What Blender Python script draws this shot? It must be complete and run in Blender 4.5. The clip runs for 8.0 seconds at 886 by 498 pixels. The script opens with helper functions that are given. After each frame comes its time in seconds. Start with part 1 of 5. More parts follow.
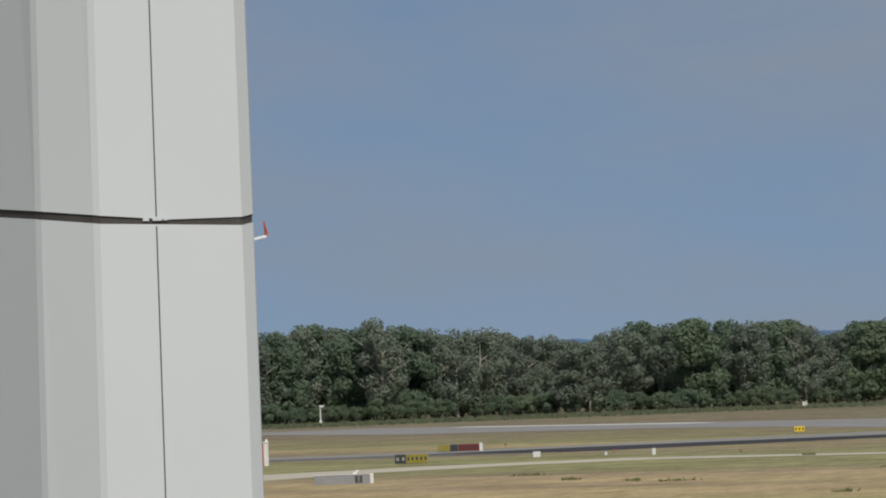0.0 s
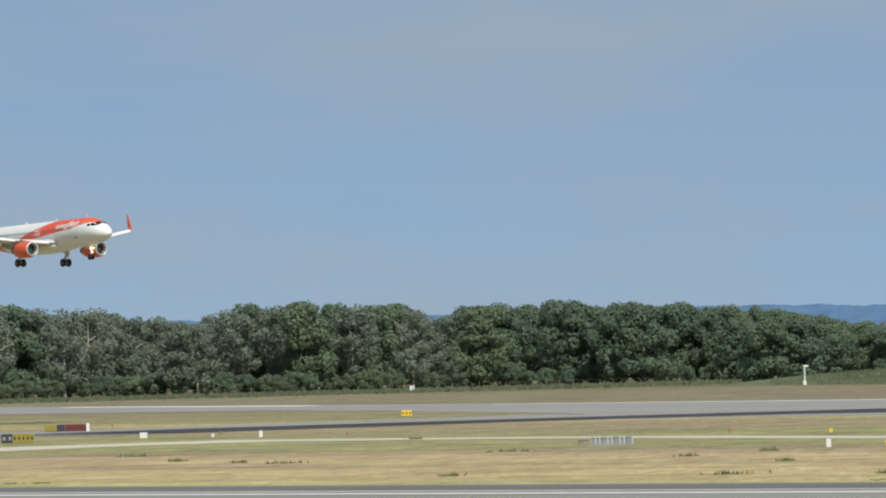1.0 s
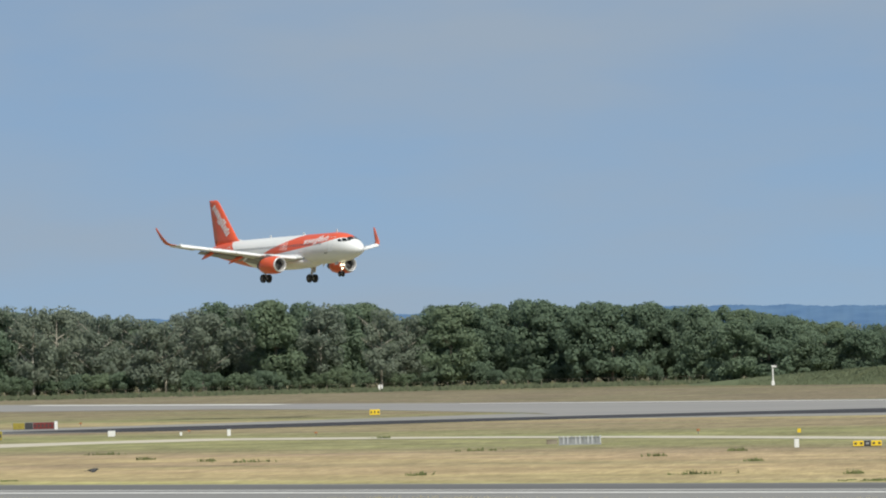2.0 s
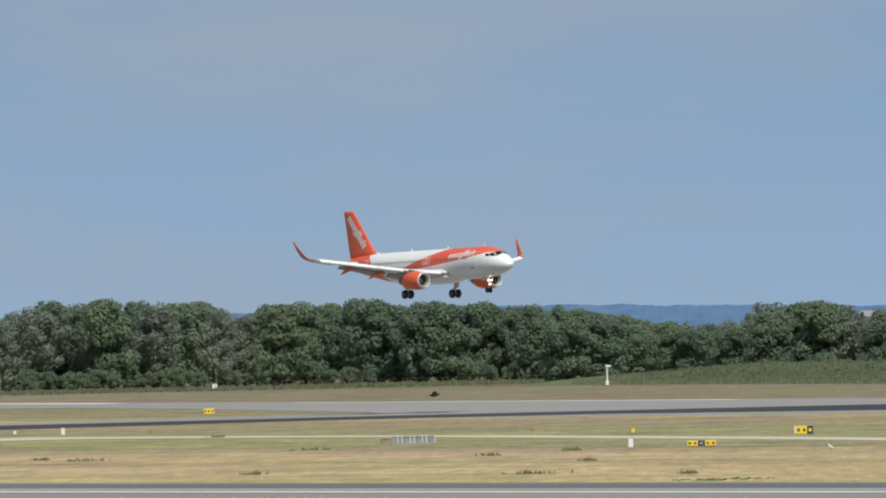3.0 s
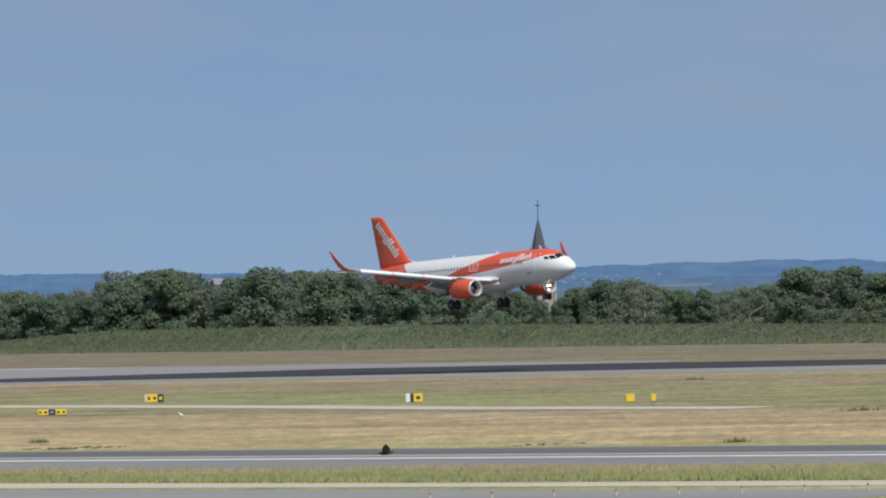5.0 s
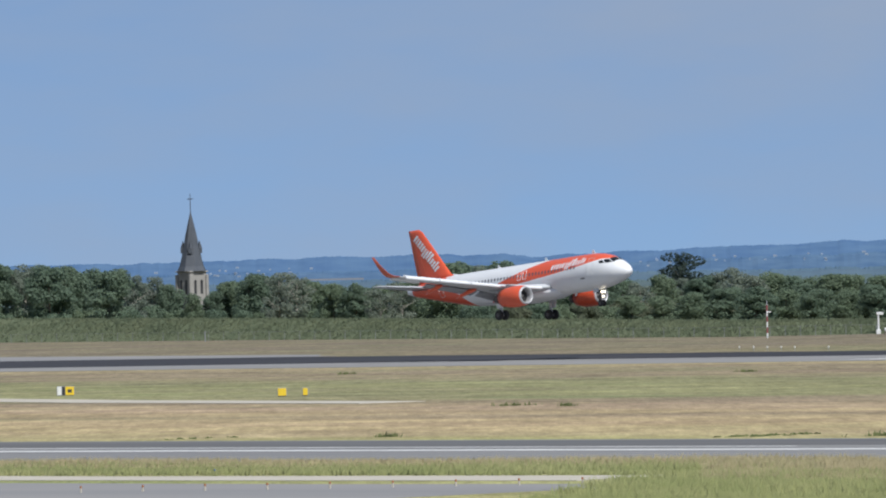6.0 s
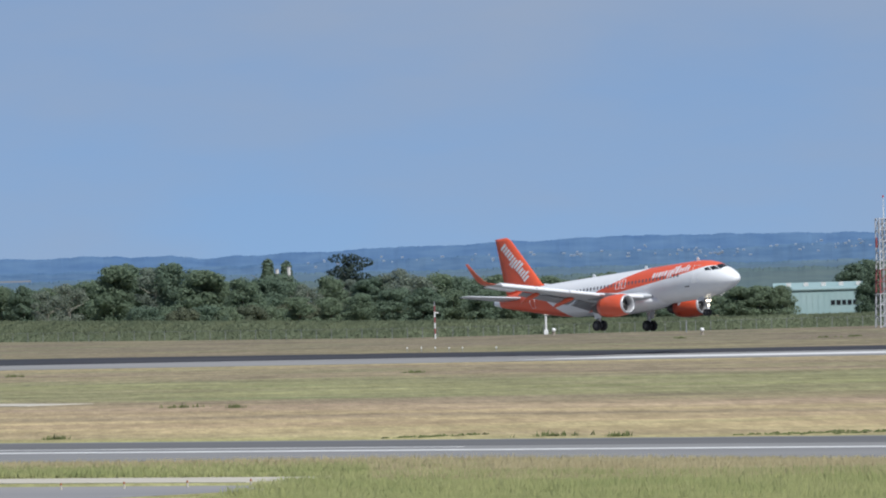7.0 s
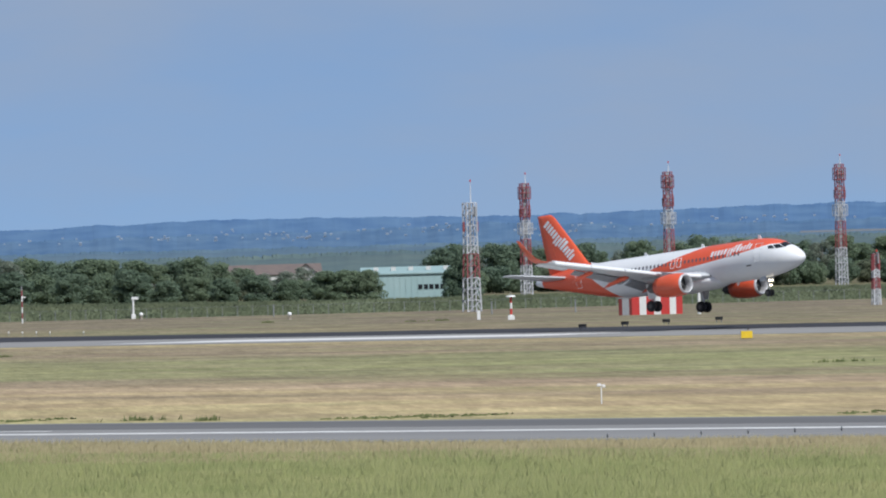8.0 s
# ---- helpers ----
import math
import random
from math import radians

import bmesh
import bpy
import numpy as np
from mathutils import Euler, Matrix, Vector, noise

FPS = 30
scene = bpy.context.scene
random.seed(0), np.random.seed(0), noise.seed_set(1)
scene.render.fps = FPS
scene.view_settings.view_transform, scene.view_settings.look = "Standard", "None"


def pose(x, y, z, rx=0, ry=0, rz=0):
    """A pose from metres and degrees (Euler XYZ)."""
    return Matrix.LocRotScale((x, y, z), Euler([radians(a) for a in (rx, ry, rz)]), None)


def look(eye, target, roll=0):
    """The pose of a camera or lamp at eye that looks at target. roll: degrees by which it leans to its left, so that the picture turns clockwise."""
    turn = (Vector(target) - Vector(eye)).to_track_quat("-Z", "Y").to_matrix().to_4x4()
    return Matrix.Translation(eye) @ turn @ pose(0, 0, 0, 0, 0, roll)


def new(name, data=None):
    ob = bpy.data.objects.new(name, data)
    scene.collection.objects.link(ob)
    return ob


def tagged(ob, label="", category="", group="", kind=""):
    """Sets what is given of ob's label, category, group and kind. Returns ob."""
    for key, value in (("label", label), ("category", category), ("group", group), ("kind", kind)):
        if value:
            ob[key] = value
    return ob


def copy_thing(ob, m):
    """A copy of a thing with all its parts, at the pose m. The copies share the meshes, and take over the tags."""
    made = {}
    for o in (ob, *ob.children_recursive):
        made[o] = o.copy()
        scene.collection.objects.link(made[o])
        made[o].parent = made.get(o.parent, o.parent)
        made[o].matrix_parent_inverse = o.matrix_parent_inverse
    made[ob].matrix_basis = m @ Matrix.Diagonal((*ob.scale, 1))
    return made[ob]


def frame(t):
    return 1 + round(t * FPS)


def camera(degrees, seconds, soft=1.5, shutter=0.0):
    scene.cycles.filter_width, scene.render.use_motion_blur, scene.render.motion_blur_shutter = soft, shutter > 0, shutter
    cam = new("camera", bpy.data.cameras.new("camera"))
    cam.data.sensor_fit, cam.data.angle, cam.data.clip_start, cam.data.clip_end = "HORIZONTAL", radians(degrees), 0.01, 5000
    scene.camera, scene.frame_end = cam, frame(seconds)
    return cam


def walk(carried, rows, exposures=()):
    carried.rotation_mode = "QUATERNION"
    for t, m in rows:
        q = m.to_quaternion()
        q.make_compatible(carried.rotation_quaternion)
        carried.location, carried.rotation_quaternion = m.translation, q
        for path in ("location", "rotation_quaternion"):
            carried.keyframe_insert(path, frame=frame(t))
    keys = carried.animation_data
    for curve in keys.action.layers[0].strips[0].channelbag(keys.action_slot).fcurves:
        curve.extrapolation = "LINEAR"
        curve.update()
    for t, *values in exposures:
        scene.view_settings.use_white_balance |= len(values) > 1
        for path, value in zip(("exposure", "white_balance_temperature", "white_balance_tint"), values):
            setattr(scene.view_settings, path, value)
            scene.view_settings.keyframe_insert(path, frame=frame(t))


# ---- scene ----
EYE_Z = 10.0
cam = camera(5.28, 8.0, soft=2.0)
# seconds, heading to the left of north, tilt, lean
CAMERA = [
    (0.0, 57.189, 0.739, 2.219), (0.2, 56.242, 0.715, 2.150), (0.3, 55.828, 0.685, 2.100), (0.5, 55.243, 0.594, 2.007),
    (1.0, 54.850, 0.557, 1.534), (1.2, 54.826, 0.563, 1.500), (2.3, 54.552, 0.536, 1.290), (2.5, 54.397, 0.536, 1.289),
    (3.0, 53.674, 0.521, 1.262), (3.5, 52.670, 0.452, 1.576), (4.0, 51.678, 0.338, 1.726), (4.5, 50.750, 0.258, 1.722),
    (4.7, 50.364, 0.255, 1.700), (5.8, 48.194, 0.155, 1.340), (6.0, 47.723, 0.148, 1.338), (6.5, 46.557, 0.119, 1.549),
    (7.0, 45.740, 0.107, 1.582), (7.5, 44.643, 0.051, 1.556), (8.0, 43.279, -0.054, 1.595)]
walk(cam, [(t, pose(0, 0, EYE_Z, 90 + p, r, h)) for t, h, p, r in CAMERA],
     exposures=[(0.0, -0.28, 6980, 8), (0.3, -0.14, 7000, 6), (0.6, 0.12, 7000, 4), (1.0, 0.24, 7000, 3), (3.0, 0.18, 7000, 5), (4.5, 0.0, 6780, 7), (5.8, 0.17, 6360, 9), (8.0, 0.18, 6260, 9)])

# ---------------------------------------------------------------- light
SUN_UP, SUN_HEAD = 48.0, 102.0      # elevation; compass bearing clockwise from +y
world = bpy.data.worlds.new("sky")
scene.world = world
world.use_nodes = True
wn, wl = world.node_tree.nodes, world.node_tree.links
sky = wn.new("ShaderNodeTexSky")
sky.sky_type = "NISHITA"
sky.sun_disc = False
sky.sun_elevation = radians(SUN_UP)
sky.sun_rotation = radians(SUN_HEAD)
sky.altitude, sky.air_density, sky.dust_density, sky.ozone_density = 100, 0.5, 0.0, 4.5
# the hazy sky a little above the horizon reaches down to it; thin veils of cloud
where = wn.new("ShaderNodeTexCoord")
lift = wn.new("ShaderNodeVectorMath")
lift.operation = "ADD"
lift.inputs[1].default_value = (0, 0, 0.07)
wl.new(where.outputs["Generated"], lift.inputs[0])
wl.new(lift.outputs[0], sky.inputs["Vector"])
spread = wn.new("ShaderNodeMapping")
spread.inputs["Scale"].default_value = (9, 9, 34)
wl.new(where.outputs["Generated"], spread.inputs[0])
veil = wn.new("ShaderNodeTexNoise")
veil.inputs["Scale"].default_value, veil.inputs["Detail"].default_value = 2.0, 5
wl.new(spread.outputs[0], veil.inputs["Vector"])
thin = wn.new("ShaderNodeMapRange")
thin.inputs["From Min"].default_value, thin.inputs["From Max"].default_value, thin.inputs["To Max"].default_value = 0.32, 0.70, 0.85
thin.inputs["To Min"].default_value = 0.2
wl.new(veil.outputs["Fac"], thin.inputs["Value"])
clouds = wn.new("ShaderNodeMix")
clouds.data_type = "RGBA"
clouds.inputs["B"].default_value = (3.75, 4.55, 6.0, 1)
wl.new(thin.outputs[0], clouds.inputs["Factor"])
wl.new(sky.outputs[0], clouds.inputs["A"])
wl.new(clouds.outputs["Result"], wn["Background"].inputs[0])
wn["Background"].inputs[1].default_value = 0.075
sun = new("sun", bpy.data.lights.new("sun", "SUN"))
sun.data.energy, sun.data.angle, sun.data.color = 4.0, radians(0.6), (1.0, 0.975, 0.945)
h, e = radians(SUN_HEAD), radians(SUN_UP)
sun.matrix_world = look((0, 0, 100), (-math.sin(h) * 50, -math.cos(h) * 50, 100 - math.tan(e) * 50))


# ---------------------------------------------------------------- materials
def material(name, colour, rough=0.6, metal=0.0, other=None, size=1.0, amount=0.5, bump=0.0, fine=0.0, emit=0.0, stretch=(1, 1, 1), gloss=0.5):
    """A surface of one colour, mottled with a second one, with fine grain and relief."""
    m = bpy.data.materials.new(name)
    m.use_nodes = True
    n, l = m.node_tree.nodes, m.node_tree.links
    b = n["Principled BSDF"]
    b.inputs["Base Color"].default_value = (*colour, 1)
    b.inputs["Roughness"].default_value, b.inputs["Metallic"].default_value = rough, metal
    b.inputs["Specular IOR Level"].default_value = gloss
    tc = n.new("ShaderNodeTexCoord")
    mp = n.new("ShaderNodeMapping")
    mp.inputs["Scale"].default_value = stretch
    l.new(tc.outputs["Object"], mp.inputs[0])
    if other:
        tx = n.new("ShaderNodeTexNoise")
        tx.inputs["Scale"].default_value, tx.inputs["Detail"].default_value = size, 6
        l.new(mp.outputs[0], tx.inputs["Vector"])
        rp = n.new("ShaderNodeValToRGB")
        rp.color_ramp.elements[0].position, rp.color_ramp.elements[1].position = 0.5 - 0.5 * amount, 0.5 + 0.5 * amount
        rp.color_ramp.elements[0].color, rp.color_ramp.elements[1].color = (*colour, 1), (*other, 1)
        l.new(tx.outputs["Fac"], rp.inputs[0])
        l.new(rp.outputs[0], b.inputs["Base Color"])
        if bump:
            bp = n.new("ShaderNodeBump")
            bp.inputs["Strength"].default_value, bp.inputs["Distance"].default_value = bump, 0.05
            l.new(tx.outputs["Fac"], bp.inputs["Height"])
            l.new(bp.outputs[0], b.inputs["Normal"])
    if emit:
        b.inputs["Emission Color"].default_value = (*colour, 1)
        b.inputs["Emission Strength"].default_value = emit
    return m


def up_from_soil(n, l, b, share):
    """Blades catch the light much as the soil under them does."""
    g = n.new("ShaderNodeNewGeometry")
    mix = n.new("ShaderNodeMix")
    mix.data_type = "VECTOR"
    mix.inputs["Factor"].default_value = share
    mix.inputs["B"].default_value = (0, 0, 1)
    l.new(g.outputs["Normal"], mix.inputs["A"])
    norm = n.new("ShaderNodeVectorMath")
    norm.operation = "NORMALIZE"
    l.new(mix.outputs["Result"], norm.inputs[0])
    l.new(norm.outputs[0], b.inputs["Normal"])


def foliage(name, dark, light, upright=False):
    """Leaves: each clump a shade of its own, each tree a shade of its own."""
    m = bpy.data.materials.new(name)
    m.use_nodes = True
    n, l = m.node_tree.nodes, m.node_tree.links
    b = n["Principled BSDF"]
    b.inputs["Roughness"].default_value = 0.75
    b.inputs["Specular IOR Level"].default_value = 0.2
    geo, info = n.new("ShaderNodeNewGeometry"), n.new("ShaderNodeObjectInfo")
    mix = n.new("ShaderNodeMix")
    mix.data_type = "RGBA"
    add = n.new("ShaderNodeMath")
    add.operation = "MULTIPLY_ADD"
    l.new(info.outputs["Random"], add.inputs[0])
    add.inputs[1].default_value = 0.5
    half = n.new("ShaderNodeMath")
    half.operation = "MULTIPLY"
    l.new(geo.outputs["Random Per Island"], half.inputs[0])
    half.inputs[1].default_value = 0.5
    l.new(half.outputs[0], add.inputs[2])
    mix.inputs["A"].default_value, mix.inputs["B"].default_value = (*dark, 1), (*light, 1)
    l.new(mix.outputs["Result"], b.inputs["Base Color"])
    if upright:
        # grass: drifts a few metres long, and a little of each blade's own
        up_from_soil(n, l, b, 0.75)
        mp = n.new("ShaderNodeMapping")
        mp.inputs["Scale"].default_value = (0.13, 0.30, 0.02)
        l.new(geo.outputs["Position"], mp.inputs[0])
        tx = n.new("ShaderNodeTexNoise")
        tx.inputs["Scale"].default_value, tx.inputs["Detail"].default_value = 1.0, 5
        l.new(mp.outputs[0], tx.inputs["Vector"])
        drift = n.new("ShaderNodeMapRange")
        drift.inputs["From Min"].default_value, drift.inputs["From Max"].default_value = 0.32, 0.68
        drift.inputs["To Max"].default_value = 0.72
        l.new(tx.outputs["Fac"], drift.inputs["Value"])
        half.inputs[1].default_value = 0.28
        both_of = n.new("ShaderNodeMath")
        both_of.operation = "ADD"
        l.new(drift.outputs[0], both_of.inputs[0])
        l.new(half.outputs[0], both_of.inputs[1])
        l.new(both_of.outputs[0], mix.inputs["Factor"])
    else:
        l.new(add.outputs[0], mix.inputs["Factor"])
    through_leaf = n.new("ShaderNodeBsdfTranslucent")
    l.new(mix.outputs["Result"], through_leaf.inputs[0])
    both = n.new("ShaderNodeMixShader")
    both.inputs[0].default_value = 0.58
    l.new(b.outputs[0], both.inputs[1])
    l.new(through_leaf.outputs[0], both.inputs[2])
    l.new(both.outputs[0], n["Material Output"].inputs[0])
    return m


def grass_material(name):
    """Meadow of straw, rust and green in long bands along the runway."""
    m = bpy.data.materials.new(name)
    m.use_nodes = True
    n, l = m.node_tree.nodes, m.node_tree.links
    b = n["Principled BSDF"]
    b.inputs["Roughness"].default_value = 0.9
    b.inputs["Specular IOR Level"].default_value = 0.1
    geo = n.new("ShaderNodeNewGeometry")

    def noise_of(sx, sy, detail, off, turn=0.0):
        mp = n.new("ShaderNodeMapping")
        mp.vector_type = "TEXTURE"
        mp.inputs["Rotation"].default_value = (0, 0, radians(turn))
        mp.inputs["Scale"].default_value = (1 / sx, 1 / sy, 50)
        mp.inputs["Location"].default_value = (off * 100, off * 37, 0)
        l.new(geo.outputs["Position"], mp.inputs[0])
        t = n.new("ShaderNodeTexNoise")
        t.inputs["Scale"].default_value, t.inputs["Detail"].default_value = 1.0, detail
        l.new(mp.outputs[0], t.inputs["Vector"])
        return t.outputs["Fac"]

    def ramp(fac, stops):
        r = n.new("ShaderNodeValToRGB")
        while len(r.color_ramp.elements) < len(stops):
            r.color_ramp.elements.new(0.5)
        for el, (p, c) in zip(r.color_ramp.elements, stops):
            el.position, el.color = p, (*c, 1)
        l.new(fac, r.inputs[0])
        return r.outputs[0]

    # bands of growth across the field, by distance from the apron
    sep = n.new("ShaderNodeSeparateXYZ")
    l.new(geo.outputs["Position"], sep.inputs[0])
    wob = noise_of(0.004, 0.02, 3, 3)
    s1 = n.new("ShaderNodeMath")
    s1.operation = "MULTIPLY_ADD"
    l.new(wob, s1.inputs[0])
    s1.inputs[1].default_value = 40
    l.new(sep.outputs["Y"], s1.inputs[2])
    s2 = n.new("ShaderNodeMapRange")
    s2.inputs["From Min"].default_value, s2.inputs["From Max"].default_value = 220, 1220
    l.new(s1.outputs[0], s2.inputs["Value"])
    straw, rust, green, dull, lime = (0.45, 0.345, 0.195), (0.38, 0.28, 0.19), (0.215, 0.238, 0.108), (0.19, 0.172, 0.105), (0.37, 0.375, 0.135)
    lime_dull, umber = (0.215, 0.232, 0.108), (0.235, 0.195, 0.130)
    far_brown, soil, grey_green, hay, brown = (0.138, 0.124, 0.095), (0.06, 0.07, 0.04), (0.175, 0.195, 0.095), (0.40, 0.335, 0.178), (0.285, 0.225, 0.145)
    field = ramp(s2.outputs[0], [(0.0, green), (0.075, lime), (0.14, green), (0.185, lime), (0.196, hay), (0.214, straw), (0.240, straw), (0.252, brown), (0.268, straw), (0.285, rust), (0.312, dull), (0.335, green), (0.362, lime_dull),
                                 (0.385, green), (0.402, grey_green), (0.425, umber), (0.475, umber), (0.50, hay), (0.53, grey_green), (0.58, dull), (0.66, far_brown), (0.88, far_brown), (0.925, soil)])
    patch = ramp(noise_of(0.022, 0.055, 6, 11), [(0.34, rust), (0.45, brown), (0.55, hay), (0.68, green)])
    streak = noise_of(0.045, 0.085, 6, 23)
    mix = n.new("ShaderNodeMix")
    mix.data_type = "RGBA"
    mix.inputs["Factor"].default_value = 0.36
    l.new(field, mix.inputs["A"])
    l.new(patch, mix.inputs["B"])
    grain = n.new("ShaderNodeMapRange")
    grain.inputs["To Min"].default_value, grain.inputs["To Max"].default_value = 0.76, 1.22
    l.new(noise_of(0.35, 0.30, 6, 5), grain.inputs["Value"])
    mul = n.new("ShaderNodeMix")
    mul.data_type, mul.blend_type = "RGBA", "MULTIPLY"
    mul.inputs["Factor"].default_value = 1
    l.new(mix.outputs["Result"], mul.inputs["A"])
    l.new(grain.outputs[0], mul.inputs["B"])
    # long pale and dull streaks where the growth differs
    wave = n.new("ShaderNodeMapRange")
    wave.inputs["From Min"].default_value, wave.inputs["From Max"].default_value = 0.3, 0.7
    wave.inputs["To Min"].default_value, wave.inputs["To Max"].default_value = 0.80, 1.18
    l.new(streak, wave.inputs["Value"])
    last = n.new("ShaderNodeMix")
    last.data_type, last.blend_type = "RGBA", "MULTIPLY"
    last.inputs["Factor"].default_value = 1
    l.new(mul.outputs["Result"], last.inputs["A"])
    l.new(wave.outputs[0], last.inputs["B"])
    # lighter and darker streaks turned 48 degrees, standing in for upright blades
    for sx, sy, lo, hi, off in ((4.5, 0.30, 0.84, 1.14, 29), (1.2, 0.11, 0.82, 1.17, 31), (0.30, 0.05, 0.86, 1.14, 37)):
        blade_tone = n.new("ShaderNodeMapRange")
        blade_tone.inputs["From Min"].default_value, blade_tone.inputs["From Max"].default_value = 0.3, 0.7
        blade_tone.inputs["To Min"].default_value, blade_tone.inputs["To Max"].default_value = lo, hi
        l.new(noise_of(sx, sy, 3, off, 48), blade_tone.inputs["Value"])
        then = n.new("ShaderNodeMix")
        then.data_type, then.blend_type = "RGBA", "MULTIPLY"
        then.inputs["Factor"].default_value = 1
        l.new(last.outputs["Result"], then.inputs["A"])
        l.new(blade_tone.outputs[0], then.inputs["B"])
        last = then
    l.new(last.outputs["Result"], b.inputs["Base Color"])
    return m


GRASS = grass_material("meadow")
TALL = foliage("tall grass", (0.375, 0.435, 0.175), (0.605, 0.59, 0.295), True)
STRAW = foliage("dry straw", (0.56, 0.48, 0.28), (0.70, 0.61, 0.38), True)
BANK_BLADE = foliage("bank blades", (0.145, 0.185, 0.115), (0.265, 0.295, 0.175), True)
WEED = foliage("weeds", (0.20, 0.24, 0.10), (0.31, 0.34, 0.15), True)
BANK = material("bank grass", (0.10, 0.125, 0.072), 0.9, other=(0.15, 0.17, 0.10), size=0.25, bump=0.2, gloss=0.1)
# The next four leaf colours are lifted to carry the distance haze.
LEAF_DARK = foliage("dark leaves", (0.150, 0.214, 0.156), (0.220, 0.288, 0.198))
LEAF_GREY = foliage("grey-green leaves", (0.205, 0.250, 0.205), (0.295, 0.335, 0.262))
LEAF_FRESH = foliage("fresh leaves", (0.175, 0.240, 0.165), (0.245, 0.305, 0.195))
LEAF_OLIVE = foliage("olive leaves", (0.150, 0.182, 0.125), (0.22, 0.238, 0.150))
LEAF_FIR = foliage("fir needles", (0.05, 0.075, 0.065), (0.08, 0.105, 0.085))
BARK_PALE = material("pale poplar bark", (0.36, 0.33, 0.28), 0.9, other=(0.46, 0.43, 0.37), size=1.5, bump=0.4)
BARK = material("bark", (0.16, 0.13, 0.10), 0.9, other=(0.28, 0.25, 0.2), size=1.5, bump=0.4)
ASPHALT = material("asphalt", (0.12, 0.12, 0.123), 0.85, other=(0.165, 0.165, 0.165), size=0.08, stretch=(0.3, 2, 1), gloss=0.05)
ASPHALT_DARK = material("rubbered asphalt", (0.035, 0.036, 0.042), 0.8, other=(0.075, 0.075, 0.082), size=0.07, stretch=(0.2, 3, 1), gloss=0.05)
CONCRETE = material("concrete", (0.235, 0.232, 0.228), 0.85, other=(0.29, 0.285, 0.275), size=0.06, stretch=(0.3, 2, 1), gloss=0.05)
SHOULDER = material("grey shoulder", (0.23, 0.23, 0.235), 0.85, other=(0.30, 0.29, 0.28), size=0.05, stretch=(0.3, 2, 1), gloss=0.05)
WORN = material("worn asphalt", (0.205, 0.204, 0.205), 0.85, other=(0.255, 0.252, 0.246), size=0.06, stretch=(0.3, 2, 1), gloss=0.05)
GRAVEL = material("sandy road", (0.44, 0.405, 0.335), 0.9, other=(0.53, 0.49, 0.42), size=0.2, stretch=(0.3, 2, 1), gloss=0.05)
LINE = material("road paint", (0.74, 0.74, 0.72), 0.6, other=(0.55, 0.54, 0.52), size=0.5, gloss=0.05)
WHITE = material("white paint", (0.74, 0.74, 0.73), 0.5, other=(0.64, 0.64, 0.62), size=1.5)
# Sign yellow darkened: the shade on the two far signs is in this colour.
SHADED_YELLOW = material("shaded sign yellow", (0.30, 0.24, 0.035), 0.6, other=(0.22, 0.18, 0.03), size=3)
YELLOW = material("sign yellow", (0.78, 0.55, 0.03), 0.5, other=(0.7, 0.48, 0.03), size=3)
BLACK = material("black paint", (0.025, 0.025, 0.028), 0.5, other=(0.05, 0.05, 0.05), size=2)
RED = material("signal red", (0.52, 0.035, 0.03), 0.5, other=(0.45, 0.05, 0.045), size=2)
SIGN_RED = material("dark sign red", (0.16, 0.025, 0.02), 0.5, other=(0.12, 0.02, 0.02), size=2)
MAST_RED = material("faded mast red", (0.30, 0.07, 0.075), 0.6, other=(0.24, 0.07, 0.08), size=2)
MAST_WHITE = material("faded mast white", (0.52, 0.53, 0.55), 0.6, other=(0.42, 0.43, 0.46), size=2)
GREY = material("galvanised grey", (0.34, 0.35, 0.36), 0.5, 0.3, other=(0.27, 0.28, 0.29), size=2)
RUST = material("rusty orange", (0.36, 0.15, 0.06), 0.7, other=(0.25, 0.1, 0.05), size=4)
PANEL_WHITE = material("white cladding", (0.64, 0.665, 0.71), 0.45, other=(0.61, 0.635, 0.68), size=0.5)
SEAL = material("rubber seal", (0.045, 0.04, 0.04), 0.6, other=(0.075, 0.065, 0.06), size=6)


# ---------------------------------------------------------------- mesh tools
def mesh_of(name, verts, faces, mats, smooth=False, index=None):
    me = bpy.data.meshes.new(name)
    me.from_pydata([tuple(map(float, v)) for v in verts], [], [tuple(map(int, q)) for q in faces])
    for m in (mats if isinstance(mats, (list, tuple)) else [mats]):
        me.materials.append(m)
    if smooth:
        me.polygons.foreach_set("use_smooth", [True] * len(me.polygons))
    if index is not None:
        me.polygons.foreach_set("material_index", list(index))
    me.update()
    return me


def part(name, bm, mat=None, parent=None, label="", m=None, smooth=False):
    """One mesh object, from a bmesh or a mesh, under a thing or a part."""
    if isinstance(bm, bmesh.types.BMesh):
        me = bpy.data.meshes.new(name)
        bmesh.ops.recalc_face_normals(bm, faces=bm.faces)
        bm.to_mesh(me)
        bm.free()
        me.materials.append(mat)
        if smooth:
            me.polygons.foreach_set("use_smooth", [True] * len(me.polygons))
    else:
        me = bm
    ob = new(name, me)
    if parent:
        ob.parent = parent
    if m is not None:
        ob.matrix_basis = m
    if label:
        ob["label"] = label
    return ob


def mesh_from(bm, name, mat):
    """A mesh that several alike pieces share."""
    me = bpy.data.meshes.new(name)
    bm.to_mesh(me)
    bm.free()
    me.materials.append(mat)
    return me


def thing(name, label, category, m, group=""):
    ob = new(name)
    ob.empty_display_size = 0.2
    ob.matrix_basis = m
    return tagged(ob, label, category, group)


